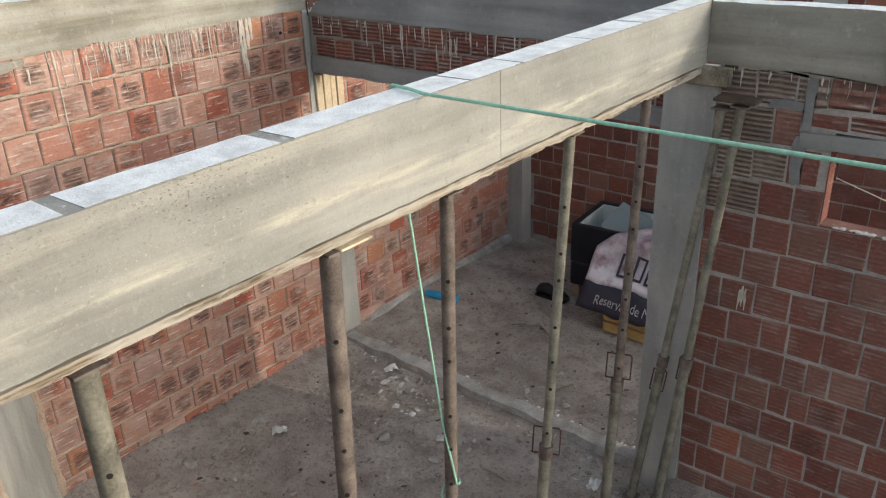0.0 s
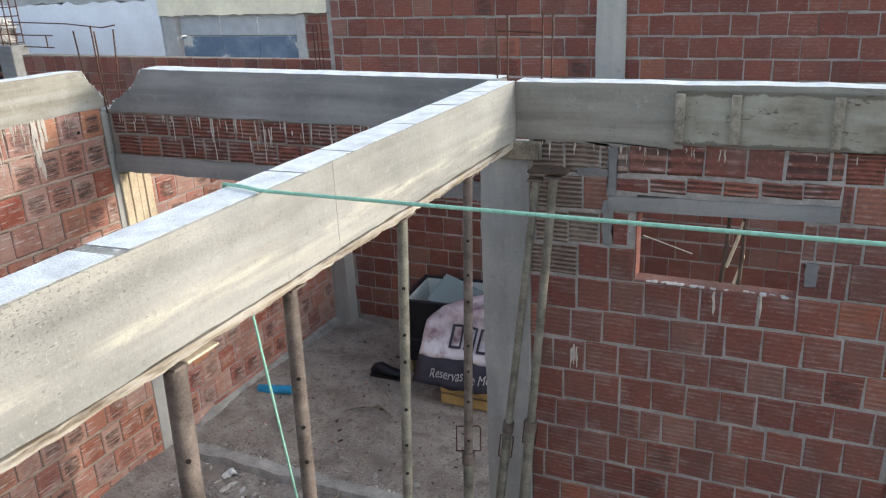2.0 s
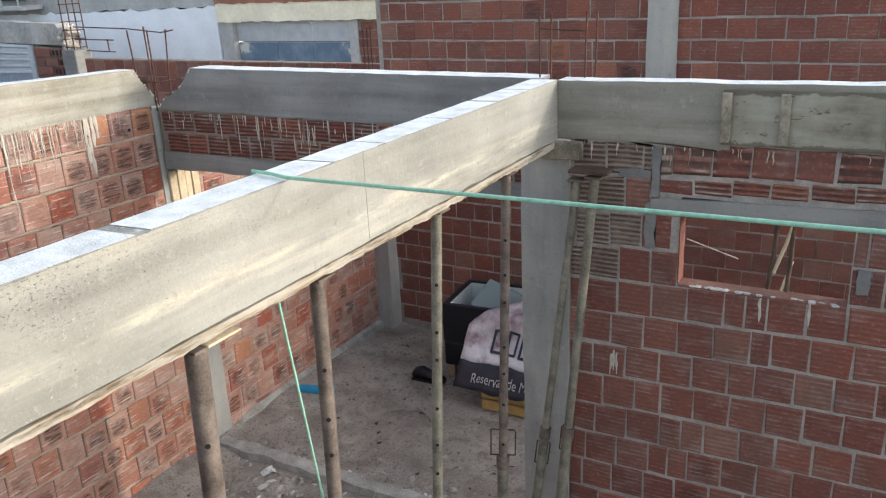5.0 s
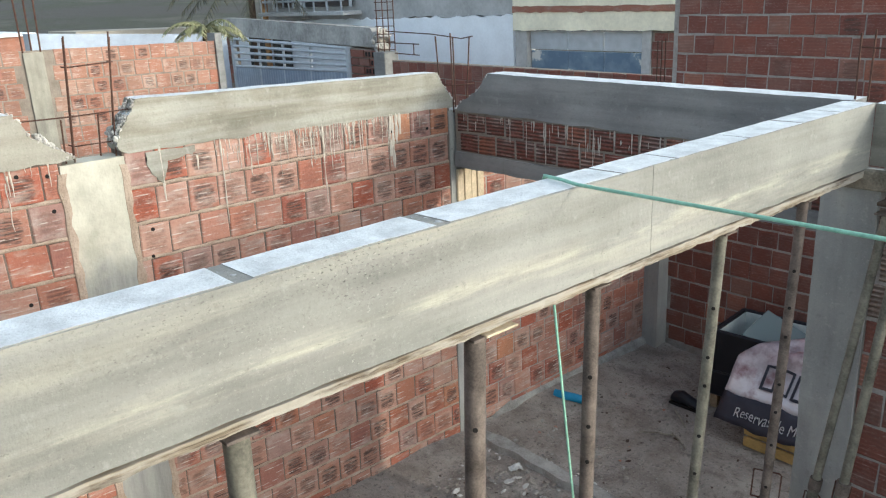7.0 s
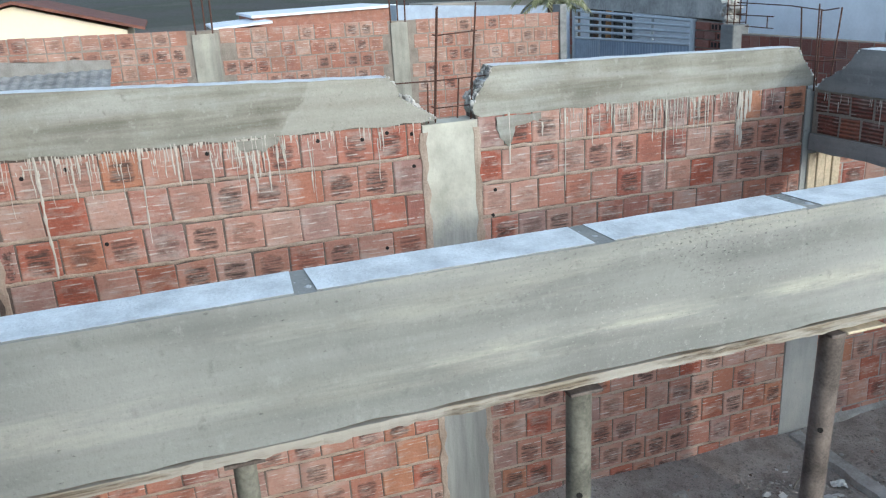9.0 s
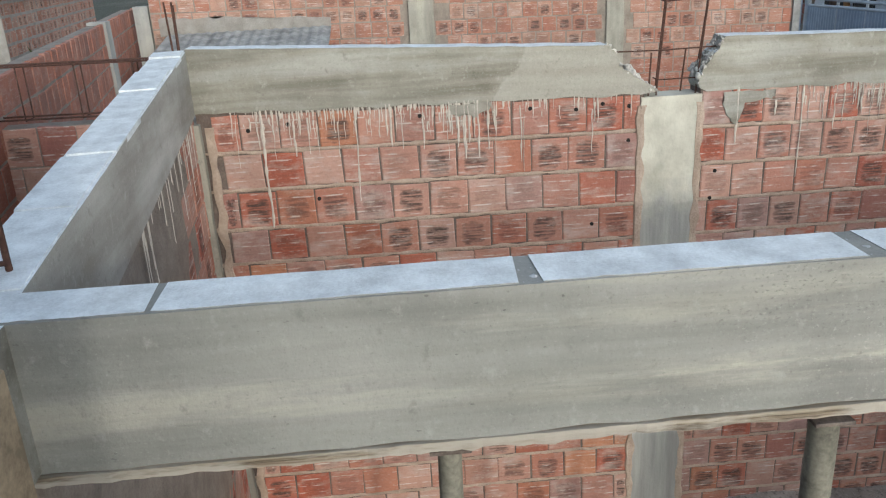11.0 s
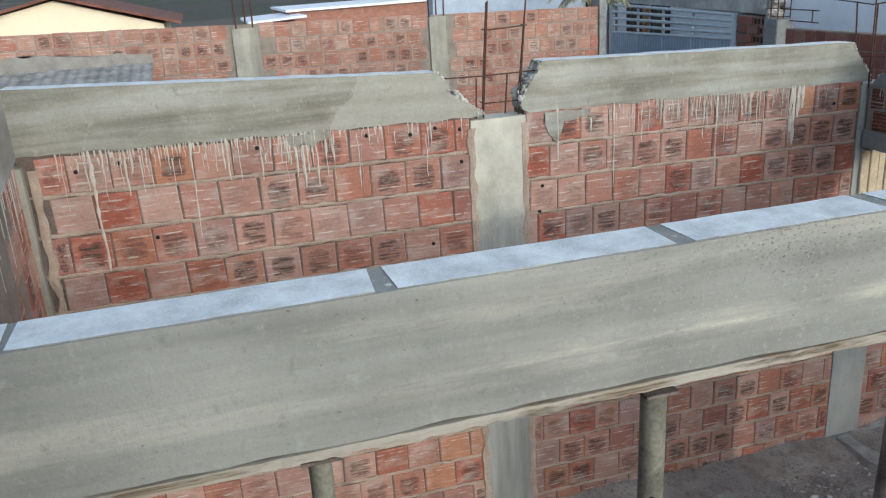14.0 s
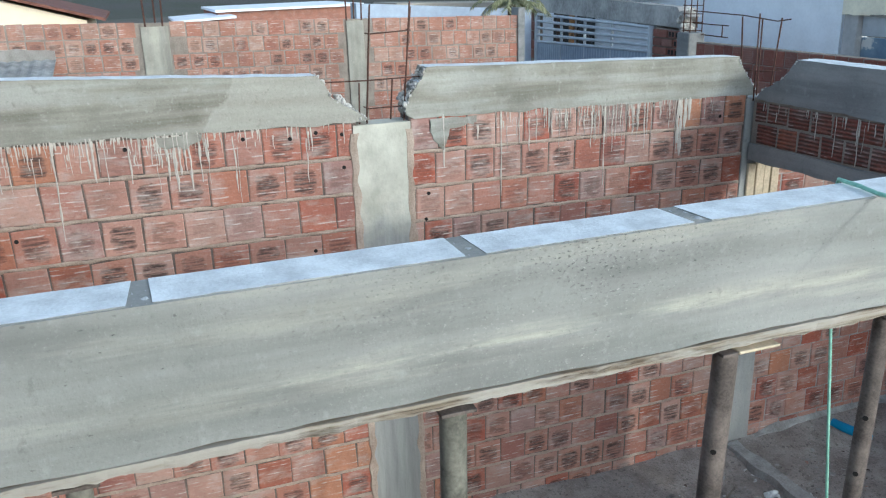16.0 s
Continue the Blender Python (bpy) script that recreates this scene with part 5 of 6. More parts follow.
fr = thing("freezer", "black chest freezer with an open glass lid", "freezer", at=(-1.45, 5.85, 0))
black = plain("black_enamel", (0.012, 0.013, 0.018), 0.35, 0.2, 8)
grey = plain("grey_liner", (0.55, 0.6, 0.59), 0.5, 0.15, 6)
FM = Matrix.Translation((-1.33, 5.9, 0)) @ pose(0, 0, 0, 0, 0, 5)
bm = bmesh.new()
box(bm, -0.45, 0.45, -0.3, 0.3, 0.12, 0.34, 0.012, FM)
child("base", bm, black, fr)
for a in ((-0.45, 0.45, -0.3, -0.26), (-0.45, 0.45, 0.26, 0.3), (-0.45, -0.41, -0.258, 0.258), (0.41, 0.45, -0.258, 0.258)):
    bm = bmesh.new()
    box(bm, *a, 0.342, 0.69, 0.006, FM)
    child("side", bm, black, fr)
for a in ((-0.405, 0.405, -0.257, -0.25), (-0.405, 0.405, 0.25, 0.257), (-0.407, -0.4, -0.248, 0.248), (0.4, 0.407, -0.248, 0.248)):
    bm = bmesh.new()
    box(bm, *a, 0.345, 0.675, 0.002, FM)
    child("liner", bm, grey, fr, "pale inner liner")
bm = bmesh.new()
box(bm, -0.398, 0.398, -0.247, 0.247, 0.343, 0.35, 0.001, FM)
child("liner_floor", bm, grey, fr)
bm = bmesh.new()
box(bm, -0.3, 0.3, -0.2, 0.2, -0.005, 0.005, 0.001, FM @ pose(0.06, 0.0, 0.6, 14, 22, 0))
kg = Nodes("lid_glass")
child("lid", bm, kg.done((0.2, 0.25, 0.26), 0.12, None, 0.0, 0.6), fr, "grey glass lid")
for x, y in ((-0.4, -0.25), (0.4, -0.25), (-0.4, 0.25), (0.4, 0.25)):
    bm = bmesh.new()
    box(bm, x - 0.03, x + 0.03, y - 0.03, y + 0.03, 0.0, 0.12, 0.004, FM)
    child("foot", bm, M["wood"], fr)

# banner draped over a crate beside the freezer
crate = thing("wooden_crate", "yellowish wooden crate under the banner", "crate", at=(-0.9, 5.4, 0))
for i, (z0, z1) in enumerate(((0.01, 0.09), (0.11, 0.2))):
    for y in (5.2, 5.75):
        bm = bmesh.new()
        box(bm, -1.22, -0.5, y, y + 0.02, z0, z1, 0.003)
        child("slat", bm, plain("yellow_pine", (0.5, 0.34, 0.13), 0.7, 0.25, 9), crate)
for x in (-1.2, -0.55):
    bm = bmesh.new()
    box(bm, x, x + 0.04, 5.222, 5.748, 0.0, 0.2, 0.003)
    child("end_board", bm, M["wood"], crate)
ban = thing("banner", "creased printed banner draped over the crate", "banner", at=(-1.1, 5.3, 0.2))
kb = Nodes("banner_print")
bx, by, bz = kb.xyz(kb.coord.outputs["Object"])[:3]
pr = kb.ramp(kb.noise(5, 5), [(0.36, (0.26, 0.15, 0.17)), (0.45, (0.5, 0.42, 0.46)), (0.54, (0.74, 0.72, 0.76)), (0.66, (0.7, 0.66, 0.7)), (0.74, (0.34, 0.2, 0.23))])
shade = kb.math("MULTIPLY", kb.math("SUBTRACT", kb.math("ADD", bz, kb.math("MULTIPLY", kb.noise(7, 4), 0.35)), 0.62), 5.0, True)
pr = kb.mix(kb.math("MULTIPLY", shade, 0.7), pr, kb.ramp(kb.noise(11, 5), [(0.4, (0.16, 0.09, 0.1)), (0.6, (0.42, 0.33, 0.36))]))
BAN_M = kb.done(pr, 0.45, kb.bump(kb.noise(16, 4), 0.4, 0.02))
BAN_DARK = plain("banner_dark_band", (0.035, 0.035, 0.05), 0.5, 0.2, 10)


def ban_pt(u, v):
    """u across, v from the lower hem up and over the top."""
    x = -1.46 + 0.86 * u + 0.05 * v
    if v < 0.62:
        y, z = 5.17 + 0.55 * v, 0.17 + v * 0.88
    else:
        y, z = 5.511 + (v - 0.62) * 1.2, 0.716 + (v - 0.62) * 0.1
    wob = noise.noise((u * 4, v * 4, 1))
    return Vector((x + 0.95 * max(0, v - 0.5) * (1 - u), y + 0.04 * wob + 0.018 * abs(noise.noise((u * 9 + v * 4, v * 5, 8))), z + 0.03 * noise.noise((u * 6, v * 3, 5))))


def ban_sheet(v0, v1, mat, name, lift=0.0):
    bm = bmesh.new()
    nu, nv = 26, max(4, int(26 * (v1 - v0)))
    g = [[bm.verts.new(ban_pt(i / nu, v0 + (v1 - v0) * j / nv)) for j in range(nv + 1)] for i in range(nu + 1)]
    for i in range(nu):
        for j in range(nv):
            bm.faces.new((g[i][j], g[i + 1][j], g[i + 1][j + 1], g[i][j + 1])).smooth = True
    ob = child(name, bm, mat, ban)
    md = ob.modifiers.new("thick", "SOLIDIFY")
    md.thickness = 0.003
    return ob


ban_sheet(0.0, 0.22, BAN_DARK, "hem_band")
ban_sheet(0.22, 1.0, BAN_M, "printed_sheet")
fc = bpy.data.curves.new("lettering", "FONT")
fc.body = "Reservas de Mesa"
fc.size = 0.082
fc.extrude = 0.001
tx = new("lettering", fc)
dg = bpy.context.evaluated_depsgraph_get()
me = bpy.data.meshes.new_from_object(tx.evaluated_get(dg))
bpy.data.objects.remove(tx)
me.materials.append(plain("white_print", (0.75, 0.75, 0.75), 0.6, 0.05))
for v in me.vertices:
    p = ban_pt(0.16 + v.co.x / 0.86, 0.07 + v.co.y / 0.72)
    v.co = p + Vector((0, -0.008, 0))
ob = tagged(new("lettering", me), "white printed lettering", kind="stuff")
ob.parent = ban
ob.matrix_parent_inverse = Matrix.Translation(ban.location).inverted()
# the big emblem, as plain bars
for u0, u1 in ((0.28, 0.40), (0.43, 0.53), (0.56, 0.68), (0.71, 0.84)):
    for a, b, c, d in ((u0, u0 + 0.025, 0.3, 0.5), (u0 + 0.025, u1, 0.48, 0.5), (u0 + 0.025, u1, 0.3, 0.32), (u1 - 0.02, u1, 0.32, 0.48)):
        bm = bmesh.new()
        q = [bm.verts.new(ban_pt(u, v) + Vector((0, -0.008, 0.002))) for u, v in ((a, c), (b, c), (b, d), (a, d))]
        bm.faces.new(q)
        e = bmesh.ops.extrude_face_region(bm, geom=bm.faces[:])
        bmesh.ops.translate(bm, verts=[v for v in e["geom"] if isinstance(v, bmesh.types.BMVert)], vec=(0, -0.002, 0))
        child("emblem_bar", bm, BAN_DARK, ban)

t = thing("shoe", "worn black shoe lying in the dust", "shoe", at=(-1.9, 5.44, 0))
bm = bmesh.new()
prof = [(-0.15, 0.035, 0.05), (-0.12, 0.06, 0.09), (-0.05, 0.055, 0.11), (0.03, 0.055, 0.075), (0.1, 0.06, 0.06), (0.16, 0.03, 0.035)]
rings = [[bm.verts.new((-1.85 + s, 5.44 + w * math.cos(a), 0.02 + h * (0.5 + 0.5 * math.sin(a)))) for a in (k * math.pi / 5 for k in range(10))] for s, w, h in prof]
for a, b in zip(rings, rings[1:]):
    for k in range(10):
        bm.faces.new((a[k], a[(k + 1) % 10], b[(k + 1) % 10], b[k])).smooth = True
bm.faces.new(rings[0])
bm.faces.new(rings[-1])
child("upper", bm, black, t)
bm = bmesh.new()
box(bm, -2.0, -1.7, 5.385, 5.495, 0.0, 0.022, 0.008)
child("sole", bm, M["hole"], t)

# ---- yards and buildings behind ----
far_w = thing("boundary_wall", "weathered orange block boundary wall with cast columns", "wall", kind="structure", at=(-9.5, 1.4, 0))


def far_top(y):
    return 2.972 - 0.0215 * y


bm = bmesh.new()
slab(bm, [(-2.95, -0.1), (5.4, -0.1), (5.4, far_top(5.4) - 0.02), (-2.95, far_top(-2.95) - 0.02)], (-9.5, 0, 0), (0, 1, 0), 0.15)
child("mortar_bed", bm, M["mortar"], far_w)
fj = [far_top(1.2) - 0.195 * k for k in range(9, -1, -1)]
lay(far_w, (-9.5, 5.4), -90, 8.35, fj, 0.2, "brick_far", seed=21, gap=0.016, shift=lambda s, z: z + 0.0215 * (s - 4.2), skip=lambda a, b, z0, z1: any(5.4 - b < q and 5.4 - a > p for p, q in ((0.27, 0.59), (2.84, 3.07))), pick=lambda s, z: z > 1.9)
cast_column(-9.64, -9.47, 0.27, 0.59, 2.9, "pale cast column in the boundary wall", "column_pale", 31)
cast_column(-9.64, -9.47, 2.84, 3.07, 2.87, "pale cast column in the boundary wall", "column_pale", 32)
cast_column(-9.7, -9.5, -3.15, -2.97, 2.93, "grey cast column in the boundary corner", "column", 33)
cast_column(-9.7, -9.46, 5.34, 5.44, 2.95, "grey cast column at the boundary wall's end", "beam_cross", 34)
for y in (0.43, 2.95):
    bars("thin starter bars on a boundary column", [[(-9.5, y - 0.1, 2.8), (-9.5, y - 0.11, 3.6)], [(-9.58, y + 0.02, 2.8), (-9.58, y + 0.03, 3.6)], [(-9.5, y + 0.1, 2.8), (-9.5, y + 0.12, 3.6)]], (), 0.012)

south = thing("boundary_wall", "dark red block boundary wall running past the near corner", "wall", kind="structure", at=(-6.5, -2.7, 0))
bm = bmesh.new()
slab(bm, [(0.0, -0.1), (8.0, -0.1), (8.0, 2.88), (0.0, 2.88)], (-2.2, -1.92, 0), (-7.4, -1.3, 0), 0.15)
child("mortar_bed", bm, M["mortar"], south)
SA = math.degrees(math.atan2(1.3, 7.4))
lay(south, (-10.079, -3.304), SA, 8.0, [2.9 - 0.2 * k for k in range(8, -1, -1)], 0.2, "brick_south", seed=22, gap=0.018)
cast_column(-7.2, -7.05, -2.92, -2.74, 2.91, "grey cast column in the boundary wall", "column", 35)

# lean-to roof of ribbed fibre cement sheets
t = thing("lean_to_roof", "grey ribbed fibre cement lean-to roof", "roof", at=(-8, -1.9, 2.3))
bm = bmesh.new()
nx, ny = 12, 90
g = []
for i in range(nx + 1):
    x = -9.48 + 3.4 * i / nx
    g.append([bm.verts.new((x, y, 2.58 - 0.16 * (x + 9.48) + 0.007 * math.sin(y * 52) )) for y in np.linspace(-2.75, -0.72, ny + 1)])
for i in range(nx):
    for j in range(ny):
        bm.faces.new((g[i][j], g[i + 1][j], g[i + 1][j + 1], g[i][j + 1]))
ob = child("sheeting", bm, M["roofing"], t)
ob.modifiers.new("thick", "SOLIDIFY").thickness = 0.008
bm = bmesh.new()
slab(bm, wavy(-2.85, 2.56, -0.72, 2.56, 0.1, 0.01, 3) + wavy(-0.72, 2.68, -2.85, 2.78, 0.1, 0.02, 4), (-9.46, 0, 0), (0, 1, 0), 0.03)
child("flashing", bm, M["mortar_pale"], t, "pale mortar flashing")
bm = bmesh.new()
box(bm, -6.2, -6.05, -2.75, -0.72, -0.05, 2.0, 0.01)
child("support_wall", bm, M["plaster_grey"], t)

# house with the garage door, seen past the low red wall
low = thing("boundary_wall", "low dark red block wall behind the cross beam", "wall", kind="structure", at=(-5.2, 7.0, 0))
bm = bmesh.new()
slab(bm, [(-7.6, -0.1), (-2.9, -0.1), (-2.9, 2.48), (-7.6, 2.5)], (0, 7.0, 0), (1, 0, 0), 0.12)
child("mortar_bed", bm, M["mortar"], low)
lay(low, (-2.9, 7.0), 180, 4.7, [2.49 - 0.185 * k for k in range(4, -1, -1)], 0.18, "brick_back", seed=23, gap=0.01)


def house(name, label, group=""):
    return thing(name, label, "house", group)


h = house("house", "unfinished house with cream plaster and a blue-grey metal door")
h.location = (-6.5, 10, 0)
bm = bmesh.new()
slab(bm, wavy(-8.14, 2.72, -4.3, 2.74, 0.12, 0.012, 5) + [(-4.3, 4.5), (-8.14, 4.5)], (0, 9.93, 0), (1, 0, 0), 0.25)
child("upper_wall", bm, M["plaster_cream"], h, "cream plaster with bare brick band")
bm = bmesh.new()
slab(bm, wavy(-8.14, 3.0, -4.3, 2.98, 0.1, 0.01, 6) + wavy(-4.3, 3.07, -8.14, 3.09, 0.1, 0.01, 7), (0, 9.915, 0), (1, 0, 0), 0.03)
child("brick_band", bm, M["brick_far_joined"], h)
bm = bmesh.new()
box(bm, -8.14, -7.88, 9.98, 10.2, -0.1, 2.74, 0.01)
child("jamb", bm, M["plaster_grey"], h)
bm = bmesh.new()
box(bm, -5.66, -5.5, 9.98, 10.2, -0.1, 2.74, 0.01)
child("jamb", bm, M["plaster_grey"], h)
door = None
kd = Nodes("blue_grey_door")
dc = kd.ramp(kd.noise(2.5, 6), [(0.42, (0.13, 0.19, 0.27)), (0.56, (0.2, 0.27, 0.35)), (0.6, (0.6, 0.6, 0.58))])
DOOR_M = kd.done(dc, 0.6)
for x0, x1 in ((-7.87, -7.1), (-7.08, -6.4), (-6.38, -5.67)):
    bm = bmesh.new()
    box(bm, x0, x1, 10.08, 10.12, 0.0, 2.4, 0.006)
    door = child("door_panel", bm, DOOR_M, h, "peeling blue-grey metal door panel")
    bm = bmesh.new()
    box(bm, x0, x1, 10.06, 10.1, 2.42, 2.7, 0.006)
    child("transom_panel", bm, M["zinc"], h)
bm = bmesh.new()
box(bm, -5.49, -4.3, 10.0, 10.2, -0.1, 2.74)
child("pier_mortar", bm, M["mortar"], h)
lay(h, (-4.4, 10.0), 180, 1.1, [2.1 + 0.12 * k for k in range(6)], 0.22, "brick_back", seed=24)

h = house("house", "bluish white house wall with a grey upper storey")
h.location = (-11, 10, 0)
bm = bmesh.new()
slab(bm, [(-19.0, -0.1), (-8.2, -0.1)] + wavy(-8.2, 2.95, -19.0, 2.86, 0.15, 0.03, 8), (0, 10.0, 0), (1, 0, 0), 0.2)
child("wall", bm, M["plaster_white"], h)
bm = bmesh.new()
slab(bm, wavy(-16.5, 2.88, -8.2, 2.95, 0.15, 0.03, 8) + [(-8.2, 5.0), (-16.5, 5.0)], (0, 10.02, 0), (1, 0, 0), 0.2)
child("upper_wall", bm, M["plaster_grey"], h)
bm = bmesh.new()
box(bm, -15.8, -12.4, 9.55, 10.0, 3.0, 3.08, 0.01)
sill = child("balcony_slab", bm, M["plaster_grey"], h)
for x in np.arange(-15.6, -12.5, 0.5):
    bm = bmesh.new()
    tube(bm, [(x, 9.65, 3.08), (x, 9.65, 3.6)], 0.02, 6)
    child("balcony_post", bm, M["zinc"], h)
bm = bmesh.new()
tube(bm, [(-15.7, 9.65, 3.3), (-12.5, 9.65, 3.3)], 0.025, 6)
child("balcony_rail", bm, M["zinc"], h)

for x0, x1 in ((-15.7, -14.85), (-14.4, -12.65)):
    bm = bmesh.new()
    box(bm, x0, x1, 9.93, 9.97, 3.17, 4.3, 0.004)
    pane = child("window", bm, M["glass_dark"], h, "dark window behind the balcony")
    for a, b in ((x0 - 0.04, x0 + 0.04), (x1 - 0.04, x1 + 0.04), ((x0 + x1) / 2 - 0.02, (x0 + x1) / 2 + 0.02)):
        bm = bmesh.new()
        box(bm, a, b, 9.90, 9.928, 3.15, 4.3, 0.004)
        child("window_frame", bm, M["zinc"], pane)
for x0, x1 in ((-17.1, -16.25), (-15.95, -15.2)):
    bm = bmesh.new()
    box(bm, x0, x1, 9.94, 9.99, 1.4, 2.56, 0.004)
    pane = child("window", bm, M["glass_dark"], h, "dark louvred window behind the gate")
    for k in range(7):
        bm = bmesh.new()
        box(bm, x0 + 0.03, x1 - 0.03, 9.915, 9.938, 1.5 + 0.15 * k, 1.54 + 0.15 * k, 0.003)
        child("slat", bm, M["zinc"], pane)
t = thing("pole", "weathered orange wooden pole beside the balcony", "pole", at=(-16.1, 9.9, 0))
bm = bmesh.new()
tube(bm, [(-16.15, 9.9, 0), (-16.1, 9.9, 2.4), (-16.05, 9.9, 4.6)], 0.07, 10)
child("shaft", bm, M["pole"], t)

# gate and its wall, closing the yard between the boundary wall and the cage pier
GA, GB = Vector((-15.09, 8.13, 0)), Vector((-8.3, 7.4, 0))
gd = (GB - GA).normalized()
GL = (GB - GA).length


def gp(s, z, out=0.0):
    p = GA + gd * s
    return Vector((p.x + gd.y * out, p.y - gd.x * out, z))


gw = thing("gate_wall", "stained grey plaster wall above the gate with a broken end", "wall", kind="structure", at=tuple((GA + GB) / 2))
bm = bmesh.new()
end = jag([(6.55, 2.56), (6.72, 2.62), (6.6, 2.7), (6.76, 2.78), (6.6, 2.83), (6.44, 2.9)], 0.07, 3)
slab(bm, [(0.45, 2.69), (6.55, 2.62)] + end[:-1] + wavy(6.44, 2.9, 0.45, 3.04, 0.15, 0.006, 9), GA, gd, 0.2)
child("wall_body", bm, M["gate_plaster"], gw)
bm = bmesh.new()
rng = random.Random(12)
for i in range(60):
    q = rng.random()
    p = gp(6.62 + 0.14 * math.sin(q * 9) * 0.6, 2.56 + 0.33 * q, rng.uniform(-0.12, 0.02))
    bmesh.ops.create_icosphere(bm, subdivisions=1, radius=rng.uniform(0.02, 0.05), matrix=Matrix.Translation(p) @ pose(0, 0, 0, rng.uniform(0, 360), rng.uniform(0, 360), 0))
tagged(child("broken_edge", bm, M["rough"], gw), kind="stuff")
bm = bmesh.new()
slab(bm, [(-0.4, -0.1), (0.84, -0.1), (0.84, 2.68), (-0.4, 2.66)], GA, gd, 0.14)
child("side_mortar", bm, M["mortar"], gw)
GZ = math.degrees(math.atan2(gd.y, gd.x))
for k in range(5):
    for q in range(5):
        bm = bmesh.new()
        m = Matrix.Translation(gp(-0.28 + 0.23 * q + 0.11 * (k % 2), 2.58 - 0.19 * k, 0.004)) @ pose(0, 0, 0, 0, 0, GZ)
        box(bm, -0.105, 0.105 if q < 4 else 0.06, -0.02, 0.02, -0.086, 0.086, 0.004, m)
        child("brick", bm, M["brick_back"], gw)
gate = thing("metal_gate", "grey metal gate with level rails over a ribbed sheet", "gate", at=tuple((GA + GB) / 2))
s0, s1 = 0.9, 5.76
for i in range(5):
    bm = bmesh.new()
    tube(bm, [gp(s0, 2.63 - 0.135 * i), gp(s1, 2.585 - 0.088 * i)], 0.03, 6)
    child("rail", bm, M["zinc"], gate)
for q, r in ((s0, 0.06), (2.2, 0.026), (3.3, 0.026), (4.4, 0.026), (s1, 0.06)):
    bm = bmesh.new()
    tube(bm, [gp(q, 0.0), gp(q, 2.67 - 0.01 * q)], r, 6)
    child("post", bm, M["zinc"], gate)
bm = bmesh.new()
nr = 90
top = [bm.verts.new(gp(s0 + (s1 - s0) * i / nr, 2.07 + 0.14 * i / nr, 0.012 * (i % 2))) for i in range(nr + 1)]
foot = [bm.verts.new((v.co.x, v.co.y, 0.05)) for v in top]
for i in range(nr):
    bm.faces.new((top[i], top[i + 1], foot[i + 1], foot[i]))
child("sheet", bm, M["zinc_dark"], gate, "blue-grey ribbed sheet").modifiers.new("thick", "SOLIDIFY").thickness = 0.004
pier = thing("gate_pier", "broken pier of hollow red blocks beside the gate", "pier", at=tuple(GB))
bm = bmesh.new()
slab(bm, [(5.84, -0.1), (6.7, -0.1), (6.68, 2.57), (5.84, 2.6)], GA, gd, 0.16)
child("pier_mortar", bm, M["mortar"], pier)
for k in range(8):
    for q, w in (((5.98, 0.24), (6.27, 0.3), (6.56, 0.2)) if k % 2 else ((6.06, 0.4), (6.4, 0.22), (6.6, 0.13))):
        bm = bmesh.new()
        m = Matrix.Translation(gp(q, 2.52 - 0.125 * k, 0.012)) @ pose(0, 0, 0, 0, 0, GZ)
        box(bm, -w / 2, w / 2, -0.02, 0.02, -0.053, 0.053, 0.004, m)
        b = child("brick", bm, M["brick_back"], pier)
        if w < 0.23:
            for dx in (-0.045, 0.045):
                bm = bmesh.new()
                box(bm, dx - 0.03, dx + 0.03, -0.023, -0.017, -0.034, 0.034, 0.0, m)
                child("block_hole", bm, M["hole"], b)
bm = bmesh.new()
box(bm, -0.16, 0.16, -0.14, 0.1, -0.1, 2.575, 0.012, Matrix.Translation(gp(6.9, 0)) @ pose(0, 0, 0, 0, 0, GZ))
child("post_body", bm, M["beam_cross"], pier)
c = gp(6.9, 0)
bars("tall thin column cage above the pier", [[(c.x + dx, c.y + dy, 2.5), (c.x + dx * 1.02, c.y + dy, 4.0)] for dx, dy in ((-0.09, -0.08), (-0.03, 0.08), (0.04, -0.07), (0.1, 0.08))],
     [[(c.x - 0.1, c.y - 0.1, z), (c.x + 0.12, c.y + 0.06, z)] for z in np.arange(2.6, 3.9, 0.11)], 0.008)
bars("bent rusty bar reaching from the column cage", [[(c.x, c.y, 2.86), (c.x + 0.9, c.y + 0.1, 2.82), (c.x + 1.5, c.y + 0.1, 2.77), (c.x + 1.72, c.y + 0.1, 2.8)], [(c.x, c.y, 2.7), (c.x + 0.62, c.y + 0.1, 2.68)], [(c.x, c.y, 2.56), (c.x + 0.62, c.y + 0.1, 2.53)], [(c.x + 0.5, c.y + 0.1, 2.53), (c.x + 0.5, c.y + 0.1, 2.69)]], (), 0.008)

# distant roofs
t = house("house", "cream gable house with a dark red tile roof")
t.location = (-34, -4.6, 0)
bm = bmesh.new()
slab(bm, [(-8.2, -0.2), (-1.2, -0.2), (-1.2, 2.35), (-4.66, 3.35), (-8.2, 2.55)], (-30, 0, 0), (0, 1, 0), 9)
child("wall", bm, plain("cream_paint", (0.78, 0.68, 0.5), 0.9, 0.06, 0.5), t)
tile = plain("dark_clay_tile", (0.16, 0.07, 0.05), 0.9, 0.3, 2)
for a, b in (((-8.6, 2.48), (-4.62, 3.42)), ((-0.6, 2.32), (-4.62, 3.42))):
    bm = bmesh.new()
    slab(bm, [a, b, (b[0], b[1] + 0.1), (a[0], a[1] + 0.1)], (-29.6, 0, 0), (0, 1, 0), 10)
    child("roof", bm, tile, t)
t = house("house", "long red brick building with white coping")
t.location = (-33, 6, 0)
bm = bmesh.new()
